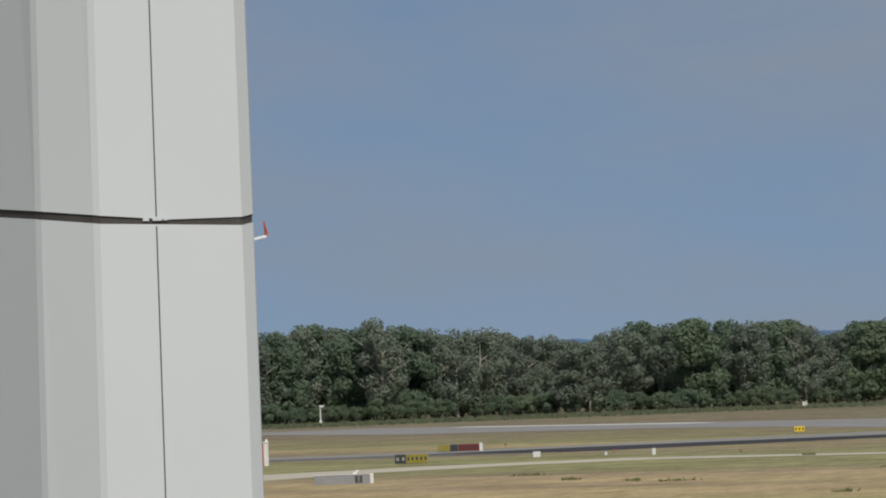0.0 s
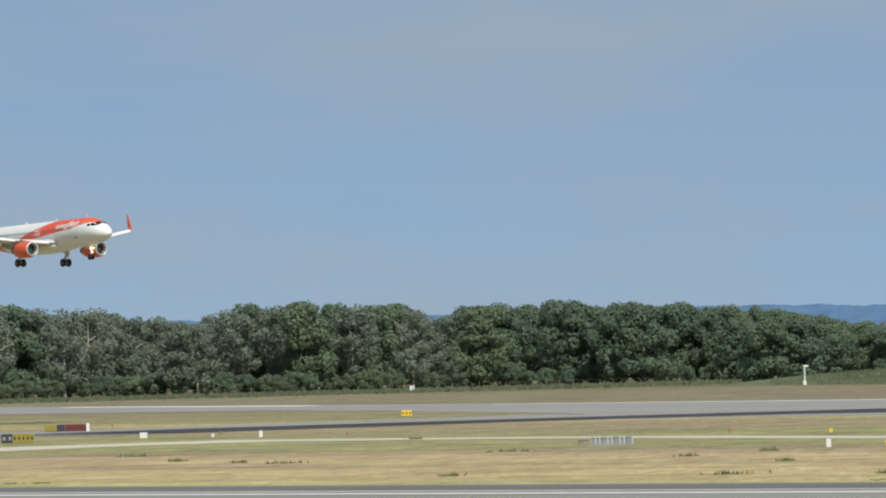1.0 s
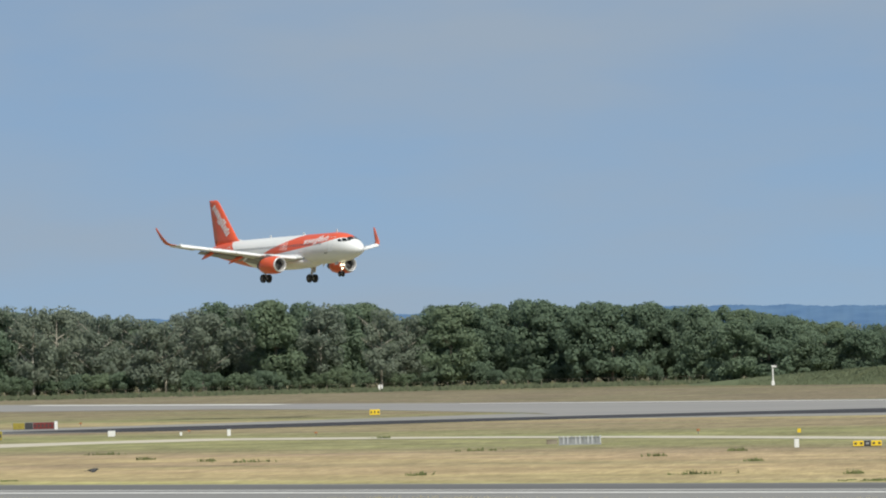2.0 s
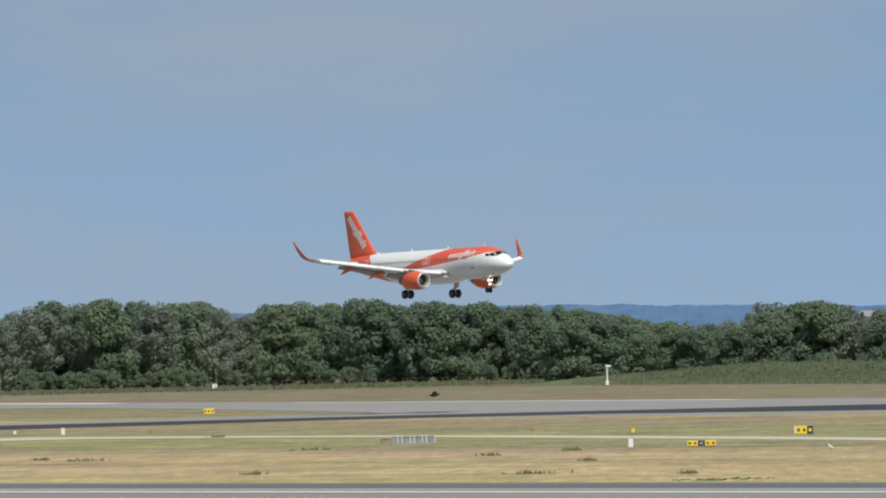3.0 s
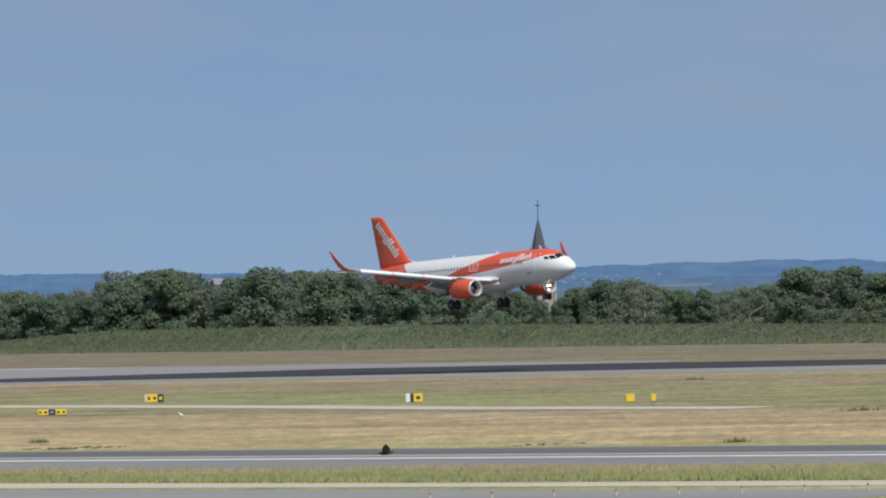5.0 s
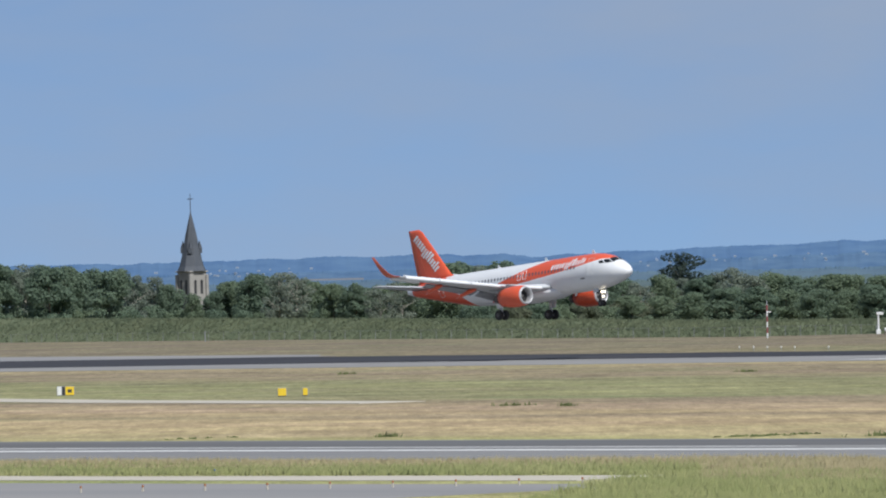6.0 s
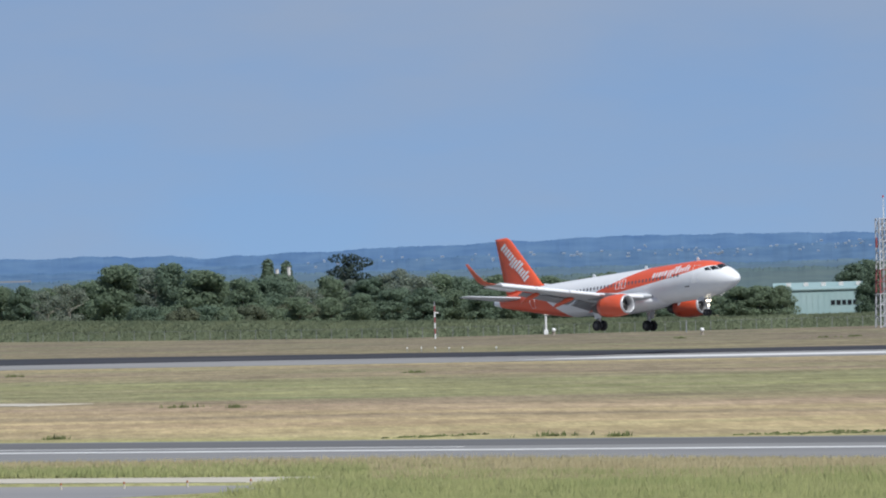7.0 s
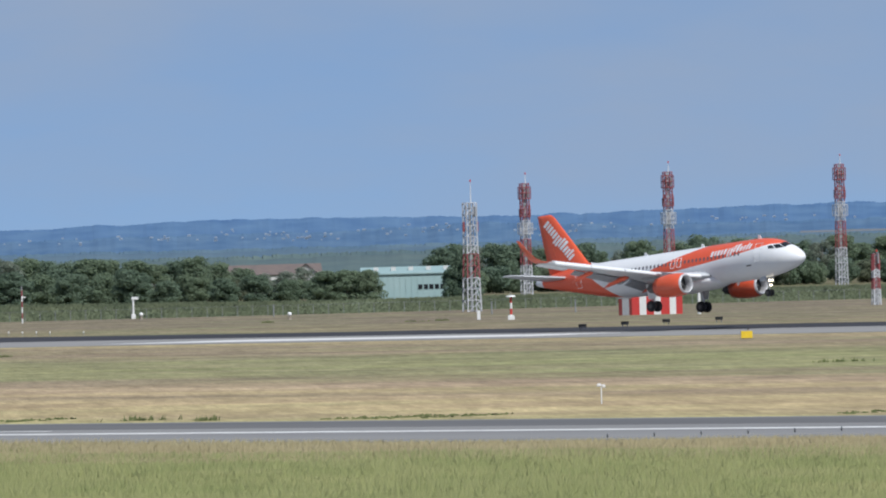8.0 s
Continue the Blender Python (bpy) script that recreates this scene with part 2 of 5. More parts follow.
def box(bm, x0, x1, y0, y1, z0, z1, bevel=0.0):
    r = bmesh.ops.create_cube(bm, size=1, matrix=Matrix.LocRotScale(((x0 + x1) / 2, (y0 + y1) / 2, (z0 + z1) / 2), None, (x1 - x0, y1 - y0, z1 - z0)))
    if bevel:
        edges = {q for v in r["verts"] for q in v.link_edges}
        bmesh.ops.bevel(bm, geom=list(edges), offset=bevel, segments=1, affect="EDGES")
    return bm


def boxed(*a, bevel=0.0):
    return box(bmesh.new(), *a, bevel=bevel)


def tube(bm, a, b, r0, r1=None, n=8):
    a, b = Vector(a), Vector(b)
    d = b - a
    m = Matrix.Translation((a + b) / 2) @ d.to_track_quat("Z", "Y").to_matrix().to_4x4()
    bmesh.ops.create_cone(bm, cap_ends=True, segments=n, radius1=r0, radius2=r0 if r1 is None else r1, depth=d.length, matrix=m)
    return bm


def tubed(*a, **k):
    return tube(bmesh.new(), *a, **k)


def loft(rings, closed=True, cap=True):
    """Verts and quads through rings of equal count."""
    n = len(rings[0])
    verts = [p for r in rings for p in r]
    faces = []
    for i in range(len(rings) - 1):
        for j in range(n if closed else n - 1):
            k = (j + 1) % n
            faces.append((i * n + j, i * n + k, (i + 1) * n + k, (i + 1) * n + j))
    if cap:
        faces += [tuple(range(n))[::-1], tuple((len(rings) - 1) * n + j for j in range(n))]
    return verts, faces


def bearing(az, d, z=0.0):
    """The place d metres off at so many degrees left of north."""
    return Vector((-math.sin(radians(az)) * d, math.cos(radians(az)) * d, z))


def sheet(name, outline, z, mat, label="", step=None):
    """A flat piece of ground with a thin edge, given by its outline in plan."""
    bm = bmesh.new()
    top = [bm.verts.new((x, y, z)) for x, y in outline]
    low = [bm.verts.new((x, y, -0.05)) for x, y in outline]
    bm.faces.new(top)
    for i in range(len(top)):
        j = (i + 1) % len(top)
        bm.faces.new((top[i], low[i], low[j], top[j]))
    return tagged(part(name, bm, mat), label, name.replace("_", " "), kind="structure")


# ---------------------------------------------------------------- ground
def ground():
    n = 60
    xs, ys = np.linspace(-4900, 1500, n), np.linspace(-600, 4900, n)
    verts = [(x, y, 0) for y in ys for x in xs]
    faces = [(j * n + i, j * n + i + 1, (j + 1) * n + i + 1, (j + 1) * n + i) for j in range(n - 1) for i in range(n - 1)]
    tagged(part("ground", mesh_of("ground", verts, faces, GRASS)), "dry summer airfield meadow in straw and green bands", "ground", kind="structure")


def strip(y0, y1, x0=-1500, x1=300):
    return [(x0, y0), (x1, y0), (x1, y1), (x0, y1)]


def pavements():
    sheet("taxiway", strip(343, 388), 0.03, WORN, "grey asphalt taxiway with white edge line")
    sheet("taxiway_lane", strip(374, 386), 0.036, ASPHALT, "darker asphalt lane along the taxiway")
    sheet("taxiway_line", strip(364.0, 366.2, -1400, 250), 0.042, LINE, "worn white line along the taxiway")
    sheet("taxiway_line", strip(371.0, 371.6, -900, -380), 0.042, LINE, "thin worn white line along the taxiway")
    # runway with its rubbered far lane; widens into the turning apron far off
    sheet("runway", [(-985, 690), (-940, 698), (-600, 700), (300, 700), (300, 762), (-700, 762), (-930, 775), (-1000, 725)], 0.03, CONCRETE, "pale concrete runway strip")
    sheet("runway_lane", [(-960, 688), (-940, 716), (-800, 738), (-300, 748), (300, 748), (300, 766), (-760, 775), (-900, 795), (-958, 791), (-990, 726), (-1003, 668), (-998, 640), (-955, 636)], 0.04, ASPHALT_DARK, "runway lane black with tyre rubber")
    sheet("runway_marking", [(-717, 709), (-660, 713), (-660, 727), (-712, 724)], 0.046, LINE, "white runway marking")
    sheet("turning_apron", [(-990, 722), (-958, 791), (-900, 797), (-920, 815), (-1080, 855), (-1240, 886), (-1470, 955), (-1540, 975), (-1560, 945), (-1345, 858), (-1255, 848), (-1180, 820), (-1045, 756)], 0.034, SHOULDER, "pale concrete apron of the runway end")
    sheet("apron_lane", [(-960, 793), (-900, 800), (-925, 812), (-1075, 846), (-1230, 876), (-1350, 900), (-1345, 870), (-1240, 860), (-1100, 826)], 0.04, SHOULDER, "greyer lane across the apron")
    sheet("apron_line", [(-1085, 851), (-1240, 882), (-1235, 879), (-1085, 848)], 0.046, LINE, "white line on the apron edge")
    sheet("apron_line", [(-1320, 905), (-1470, 952), (-1462, 944), (-1320, 899)], 0.046, LINE, "white line on the apron edge")
    # service road between taxiway and runway
    near = [(-560, 500), (-610, 513), (-655, 530), (-691, 542), (-765, 563), (-800, 569), (-843, 569), (-846, 555), (-835, 530), (-800, 490)]
    far = [(-822, 494), (-858, 530), (-869, 556), (-866, 581), (-842, 581), (-800, 577), (-765, 571), (-691, 550), (-655, 538), (-610, 521), (-560, 507)]
    sheet("service_road", near + far, 0.03, GRAVEL, "narrow pale concrete service road")
    sheet("runway_link", [(-1000, 640), (-1005, 667), (-993, 726), (-1043, 752), (-1026, 661), (-1075, 600), (-1062, 592)], 0.036, CONCRETE, "pale concrete link into the runway end")
    sheet("runway_link", [(-954, 634), (-998, 638), (-1062, 590), (-1050, 586)], 0.034, ASPHALT, "dark asphalt link into the runway end")
    # sandy track and parking strip before the taxiway
    sheet("sandy_track", [(-600, 312), (-334, 312), (-336, 320), (-375, 318), (-600, 333)], 0.03, GRAVEL, "pale sandy track along the grass")
    sheet("track_lane", [(-600, 250), (-318, 270), (-322, 307), (-345, 306), (-600, 318)], 0.036, SHOULDER, "grey asphalt lane")
    sheet("track_line", [(-420, 282.2), (-350, 288.2), (-350, 289), (-420, 283)], 0.042, LINE, "white line on the asphalt lane")


def blades(name, places, heights, widths, mat, label, seed, leaves=4):
    """A stretch of grass: crossing blades that lean, joined in one mesh."""
    rng = np.random.default_rng(seed)
    n = len(places)
    verts, faces = [], []
    for k in range(leaves):
        a = np.radians(70 + rng.uniform(-32, 32, n))      # faces turned to the sun and the eye, so they show lit
        off = rng.normal(0, 0.35, (n, 2)) * widths[:, None]
        base = places[:, :2] + off
        side = np.stack([np.cos(a), np.sin(a)], 1) * (widths * rng.uniform(0.25, 0.6, n))[:, None]
        lean = rng.normal(0, 0.30, (n, 2)) * heights[:, None]
        hh = heights * rng.uniform(0.55, 1.1, n)
        z = places[:, 2]
        s = len(verts) * 3
        tri = np.stack([np.column_stack([base - side, z - 0.02]), np.column_stack([base + side, z - 0.02]), np.column_stack([base + lean, z + hh])], 1)
        verts.append(tri.reshape(-1, 3))
    v = np.concatenate(verts)
    me = bpy.data.meshes.new(name)
    me.vertices.add(len(v))
    me.vertices.foreach_set("co", v.astype(np.float32).ravel())
    me.loops.add(len(v))
    me.loops.foreach_set("vertex_index", np.arange(len(v), dtype=np.int32))
    me.polygons.add(len(v) // 3)
    me.polygons.foreach_set("loop_start", np.arange(0, len(v), 3, dtype=np.int32))
    me.polygons.foreach_set("loop_total", np.full(len(v) // 3, 3, dtype=np.int32))
    me.materials.append(mat)
    me.update(calc_edges=True)
    me.validate()
    return tagged(part(name, me, mat), label, "grass", kind="stuff")


def wedge(seed, n, y0, y1, a0=39.5, a1=61.0):
    """Random places between two lines along the runway, inside the field of view's sweep."""
    rng = np.random.default_rng(seed)
    y = rng.uniform(y0, y1, n)
    x = -np.tan(np.radians(rng.uniform(a0, a1, n))) * y
    return np.column_stack([x, y, np.zeros(n)])


def meadows():
    rng = np.random.default_rng(5)

    def put(name, p, h0, h1, w, mat, label, seed, leaves=3):
        k = np.array([0.55 + 0.9 * max(0.0, 0.5 + 0.8 * noise.noise((q[0] * 0.03, q[1] * 0.12, 1.0))) for q in p])
        blades(name, p, rng.uniform(h0, h1, len(p)) * k, np.full(len(p), w), mat, label, seed, leaves)

    put("tall_grass", wedge(1, 32000, 320, 335, 45.5, 61), 0.22, 0.42, 0.07, TALL, "tall seeding grass beside the taxiway", 11, 3)
    q = wedge(2, 230000, 225, 320, 39.5, 52)
    q = q[(q[:, 0] > -333 + (317 - q[:, 1]) * 0.85 + 3 * np.sin(q[:, 1] * 0.7))]
    put("tall_grass", q, 0.25, 0.6, 0.06, TALL, "tall pale green seeding grass", 12, 3)
    put("straw_grass", wedge(8, 40000, 331, 342.5), 0.2, 0.42, 0.06, STRAW, "dry straw-coloured seed heads at the taxiway edge", 17, 3)
    put("straw_grass", wedge(18, 46000, 309, 333, 39.5, 46.2), 0.25, 0.5, 0.06, STRAW, "dry straw-coloured seed heads beyond the tall grass", 18, 3)

    # low dark weeds along the mown edge
    r = wedge(7, 2200, 392, 400)
    r = r[np.array([noise.noise((v[0] * 0.06, 0, 4)) > 0.34 for v in r])]
    blades("weeds", r, rng.uniform(0.06, 0.15, len(r)), np.full(len(r), 0.4), WEED, "low green weeds along the mown edge", 16)


# berm: foot line in plan, height of its crest
def berm_line(s):
    """Place, crest height along the berm; s from 0 to 1."""
    az = 53.2 + (38.5 - 53.2) * s
    d = float(np.interp(az, [38.5, 44, 46, 47, 49, 51, 53.2], [1362, 1362, 1375, 1430, 1560, 1680, 1900]))
    top = float(np.interp(az, [38.5, 41, 44, 46, 48, 50.5, 51.8, 52.6, 53.2], [1.75, 1.7, 1.6, 2.1, 2.9, 3.9, 3.7, 1.8, 0.2]))
    return az, d, top


def berm():
    rings = []
    for i in range(121):
        az, d, top = berm_line(i / 120)
        top += 0.25 * noise.noise((i * 0.15, 0, 0))
        rings.append([bearing(az, d + o, top * k - (0.1 if k == 0 else 0)) for o, k in ((-2, 0), (0, 0.04), (6, 0.5), (12, 0.95), (16, 1.0), (26, 0.95), (40, 0.0))])
    v, q = loft(rings, closed=False, cap=False)
    tagged(part("berm", mesh_of("berm", v, q, BANK, True)), "grassy green embankment beyond the runway", "embankment", kind="structure")
    rng = np.random.default_rng(9)
    pl, hh = [], []
    for _ in range(45000):
        az, d, top = berm_line(rng.uniform(0.02, 1))
        o = rng.uniform(-1, 18)
        pl.append(bearing(az, d + o, top * np.interp(o, [0, 6, 12, 16], [0, 0.5, 0.95, 1])))
        hh.append(rng.uniform(0.12, 0.5) * (0.4 + 0.6 * min(1, top / 2)))
    blades("bank_grass", np.array([tuple(p) for p in pl]), np.array(hh), np.full(len(pl), 0.22), BANK_BLADE, "long green grass on the embankment", 21, 3)
    pl = [bearing(rng.uniform(52.0, 61), rng.uniform(1930, 2060)) for _ in range(9000)]
    blades("bank_grass", np.array([tuple(p) for p in pl]), rng.uniform(0.3, 0.9, len(pl)), np.full(len(pl), 0.35), BANK_BLADE, "rough grass before the trees", 22, 3)


ground()
pavements()
berm()


# ---------------------------------------------------------------- distance
def hills():
    # Distance haze is put into these base colours as blue, walls and field too.
    far_haze_blue = material("haze-tinted far hills", (0.052, 0.117, 0.235), 0.95, other=(0.084, 0.160, 0.272), size=0.06, amount=0.4, stretch=(1, 1, 5))
    mid_haze_blue = material("haze-tinted nearer hills", (0.047, 0.108, 0.208), 0.95, other=(0.086, 0.156, 0.248), size=0.08, amount=0.4, stretch=(1, 1, 5))
    low_haze_green = material("hazy woods", (0.060, 0.112, 0.168), 0.95, other=(0.088, 0.142, 0.184), size=0.05, amount=0.4, stretch=(1, 1, 2))
    near_haze_green = material("hazy hedges", (0.062, 0.100, 0.112), 0.95, other=(0.095, 0.136, 0.130), size=0.09, amount=0.4)
    pale = material("far house walls", (0.44, 0.52, 0.62), 0.9, other=(0.30, 0.38, 0.50), size=0.5)
    roofs = material("far house roofs", (0.30, 0.34, 0.42), 0.9, other=(0.25, 0.29, 0.38), size=0.5)
    field = material("far stubble field", (0.22, 0.23, 0.26), 0.9, other=(0.2, 0.22, 0.25), size=0.05)

    def ridge(name, d, az, top, rough, bumps, mat, label, seed):
        """A wooded ridge; its crest is rounded by the crowns of single trees."""
        rings = []
        for i in range(2401):
            a = 36 + 28 * i / 2400
            t = float(np.interp(a, az, top)) + rough * noise.fractal((a * 4, seed, 0), 0.8, 2.2, 4)
            b = bumps * (1 - abs(noise.noise((a * 34, seed, 3))) * 2) + 0.5 * bumps * noise.noise((a * 90, seed, 6))
            rings.append([bearing(a, d, -1), bearing(a, d + 20, t * 0.5), bearing(a, d + 58, t - 0.5), bearing(a, d + 60, t + b), bearing(a, d + 160, t * 0.7)])
        v, q = loft(rings, closed=False, cap=False)
        return tagged(part(name, mesh_of(name, v, q, mat)), label, "hills", kind="structure")

    ridge("backdrop_hills", 4650, [36, 41, 42.7, 44.5, 46, 47.2, 47.8, 50, 51.5, 53, 54, 58, 64], [23, 22.8, 20.8, 22.8, 20.0, 17.5, 19.5, 18.0, 21, 24, 23, 24.5, 24], 1.0, 0.35, far_haze_blue, "far wooded hills, haze put in as blue colour", 2)
    ridge("backdrop_hills", 4350, [36, 42, 43, 44, 45, 46, 48, 50, 64], [16, 14, 17.5, 15, 15.5, 14, 12, 12, 12], 1.2, 0.4, mid_haze_blue, "wooded slope, haze put in as blue colour", 7)
    ridge("backdrop_hills", 3700, [36, 40.9, 42, 43.5, 45, 47, 49, 51, 64], [10.0, 9.2, 8.6, 8.2, 8.4, 8.8, 7.5, 8.0, 8.0], 0.7, 0.6, low_haze_green, "low woods with haze in their colour", 12)
    ridge("backdrop_hills", 2750, [36, 40.9, 42, 43.5, 45, 47, 49, 51, 64], [8.8, 8.2, 7.6, 6.6, 6.4, 6.8, 6.0, 6.0, 5.0], 0.6, 0.7, near_haze_green, "hedges and woods across the plain, haze in their colour", 17)
    rng = np.random.default_rng(3)
    towns = [(41.6, 0.9, 15.0), (43.35, 0.45, 15.5), (44.75, 0.5, 14.2), (48.85, 0.4, 12.0), (45.9, 0.8, 13.4), (42.5, 0.4, 13.0), (44.1, 0.3, 12.6), (50.0, 0.4, 12.0)]
    for i in range(170):
        c = towns[i % len(towns)]
        az = float(rng.normal(c[0], c[1] * 0.5))
        z = float(np.clip(rng.normal(c[2], 1.1), 10.6, 17.0))
        w, hh = float(rng.uniform(0.5, 1.7)), float(rng.uniform(0.3, 0.55))
        ob = thing("far_house", "tiny pale house on the far hillside", "house", Matrix.Translation(bearing(az, 4335, z)) @ pose(0, 0, 0, 0, 0, az), "houses on the far hillside")
        part("wall", boxed(-w / 2, w / 2, -2, 2, 0, hh), pale, ob)
        part("roof", slab_roof(w, hh), roofs, ob)
    for az, w, z in ((48.40, 26, 8.5), (40.6, 70, 9.0)):
        tagged(part("far_field", boxed(-w / 2, w / 2, -1, 1, 0, 0.7), field, m=Matrix.Translation(bearing(az, 3660, z)) @ pose(0, 0, 0, 0, 0, az)),
               "pale stubble field on the far slope", "field", kind="structure")

def slab_roof(w, z):
    """A small pitched roof w metres long standing on walls z high."""
    v, q = loft([[(x, -2.2, z), (x, 2.2, z), (x, 0, z + 0.3)] for x in (-w / 2, w / 2)])
    bm = bmesh.new()
    vs = [bm.verts.new(p) for p in v]
    for f in q:
        bm.faces.new([vs[i] for i in f])
    return bm


# ---------------------------------------------------------------- trees
def crown_mesh(name, mat, seed, lobes, count, leaf, tall):
    """Many small leaf clumps, on the shells of several lobes: (x, y, z, rx, ry, rz) in a unit crown."""
    rng = np.random.default_rng(seed)
    lb = np.array(lobes)
    vol = (lb[:, 3] * lb[:, 4] * lb[:, 5]) ** 0.67
    pick = lb[rng.choice(len(lb), count, p=vol / vol.sum())]

    def unit(a):
        return a / np.linalg.norm(a, axis=1, keepdims=True)

    d = unit(rng.normal(size=(count, 3)))
    p = pick[:, :3] + d * pick[:, 3:] * rng.uniform(0.80, 1.14, (count, 1))
    n = unit(d + rng.normal(0, 0.36, (count, 3)) + np.array([0, 0, 0.2]))
    u = unit(np.cross(n, rng.normal(size=(count, 3))))
    w = np.cross(n, u)
    s = leaf * rng.uniform(0.55, 1.35, (count, 1))
    v = np.stack([p - u * s - w * s * 0.4, p + u * s * 0.8 - w * s * 0.6, p + u * s + w * s * 0.5 + n * s * 0.3, p - u * s * 0.5 + w * s * 0.8], 1).reshape(-1, 3)
    k = np.arange(count)[:, None] * 4
    f = np.concatenate([k + np.array([[0, 1, 2]]), k + np.array([[0, 2, 3]])], 1).reshape(-1, 3)
    return mesh_of(name, v, f, mat)


def trunk_bm(h, r, seed, limbs=6, start=0.3, spread=0.22):
    rng = random.Random(seed)
    bm = bmesh.new()
    tube(bm, (0, 0, -0.3), (0, 0, h * 0.45), r, r * 0.75, 8)
    tube(bm, (0, 0, h * 0.45), (rng.uniform(-.3, .3), rng.uniform(-.3, .3), h * 0.9), r * 0.75, r * 0.15, 6)
    for i in range(limbs):
        a, z = rng.uniform(0, 6.28), h * (start + (0.75 - start) * i / limbs)
        o = h * spread * rng.uniform(0.7, 1.2)
        tube(bm, (0, 0, z), (math.cos(a) * o, math.sin(a) * o, z + h * rng.uniform(0.12, 0.25)), r * 0.42, r * 0.1, 5)
    return bm


TREE_KINDS = {}


def tree_kinds():
    """One tree of each kind, 10 m high at scale 1."""
    rng = random.Random(4)

    def lobes(n, wide, z0, z1, size):
        out = []
        for i in range(n):
            a, f = rng.uniform(0, 6.28), rng.uniform(0.2, 1)
            z = rng.uniform(z0, z1)
            k = 1 - 0.45 * abs((z - (z0 + z1) / 2) / (z1 - z0) * 2) ** 2
            s = size * rng.uniform(0.7, 1.25)
            out.append((math.cos(a) * wide * f * k, math.sin(a) * wide * f * k, z, s, s, s * rng.uniform(0.7, 1.0)))
        return out

    spec = []
    for i in range(4):
        spec.append(("broadleaf", LEAF_DARK, lobes(64, 3.1, 0.9, 8.8, 1.0), 11000, 0.165, 0.20, "dense dark green broadleaf tree", "tree"))
    for i in range(4):
        spec.append(("poplar", LEAF_GREY, lobes(46, 2.7, 1.5, 9.2, 0.75), 4400, 0.145, 0.16, "grey-green airy poplar with pale limbs", "tree"))
    for i in range(2):
        spec.append(("fresh", LEAF_FRESH, lobes(60, 3.1, 1.0, 8.7, 1.0), 10000, 0.165, 0.18, "fresh green broadleaf tree", "tree"))
    for i in range(3):
        spec.append(("shrub", (LEAF_OLIVE, LEAF_FRESH, LEAF_DARK)[i], lobes(56, 6.4, 1.0, 7.8, 1.6), 7000, 0.30, 0.2, "low dense hedge shrub", "shrub"))
    for i in range(2):
        spec.append(("undergrowth", (LEAF_DARK, LEAF_FRESH)[i], lobes(56, 6.4, 1.0, 7.8, 1.6), 7000, 0.30, 0.2, "low dark undergrowth at the foot of the trees", "shrub"))
    spec.append(("cypress", LEAF_DARK, [(0, 0, 1.5 + z * 0.9, 1.35 * (1 - 0.085 * z) + 0.15, 1.35 * (1 - 0.085 * z) + 0.15, 1.0) for z in range(9)], 3600, 0.22, 0.15, "slim dark columnar poplar", "tree"))
    spec.append(("cedar", LEAF_FIR, [(rng.uniform(-3, 3) * (1.15 - z * 0.09), rng.uniform(-2, 2), 3.2 + z * 0.78, 2.5 * (1.1 - z * 0.07), 2.4, 0.75) for z in range(9)] + [(0, 0, 6, 1.0, 1.0, 3.4)], 2600, 0.20, 0.25, "broad dark cedar with layered boughs", "tree"))
    for i, (kind, mat, lb, count, leaf, r, label, cat) in enumerate(spec):
        ob = thing({"poplar": "poplar_tree", "shrub": "hedge_shrub", "undergrowth": "hedge_shrub", "cypress": "columnar_poplar", "cedar": "cedar_tree"}.get(kind, "broadleaf_tree"), label, cat, Matrix.Translation((0, 0, 0)), "trees behind the airfield")
        part("crown", crown_mesh("crown", mat, 40 + i, lb, count, leaf, 10), mat, ob)
        part("trunk", trunk_bm(6 if kind in ("shrub", "undergrowth") else 9, r, i, 14 if kind == "poplar" else 6, 0.2, 0.3 if kind == "poplar" else 0.22), BARK_PALE if kind == "poplar" else BARK, ob, "pale grey bark" if kind == "poplar" else "")
        TREE_KINDS.setdefault(kind, []).append(ob)


def plant(kind, az, d, height, rng, wide=1.0, z=0.0):
    ob = rng.choice(TREE_KINDS[kind])
    k = height / 9.6
    c = copy_thing(ob, Matrix.Translation(bearing(az, d, z)) @ pose(0, 0, 0, 0, 0, rng.uniform(0, 360)))
    c.scale = (k * wide, k * wide, k)
    return c


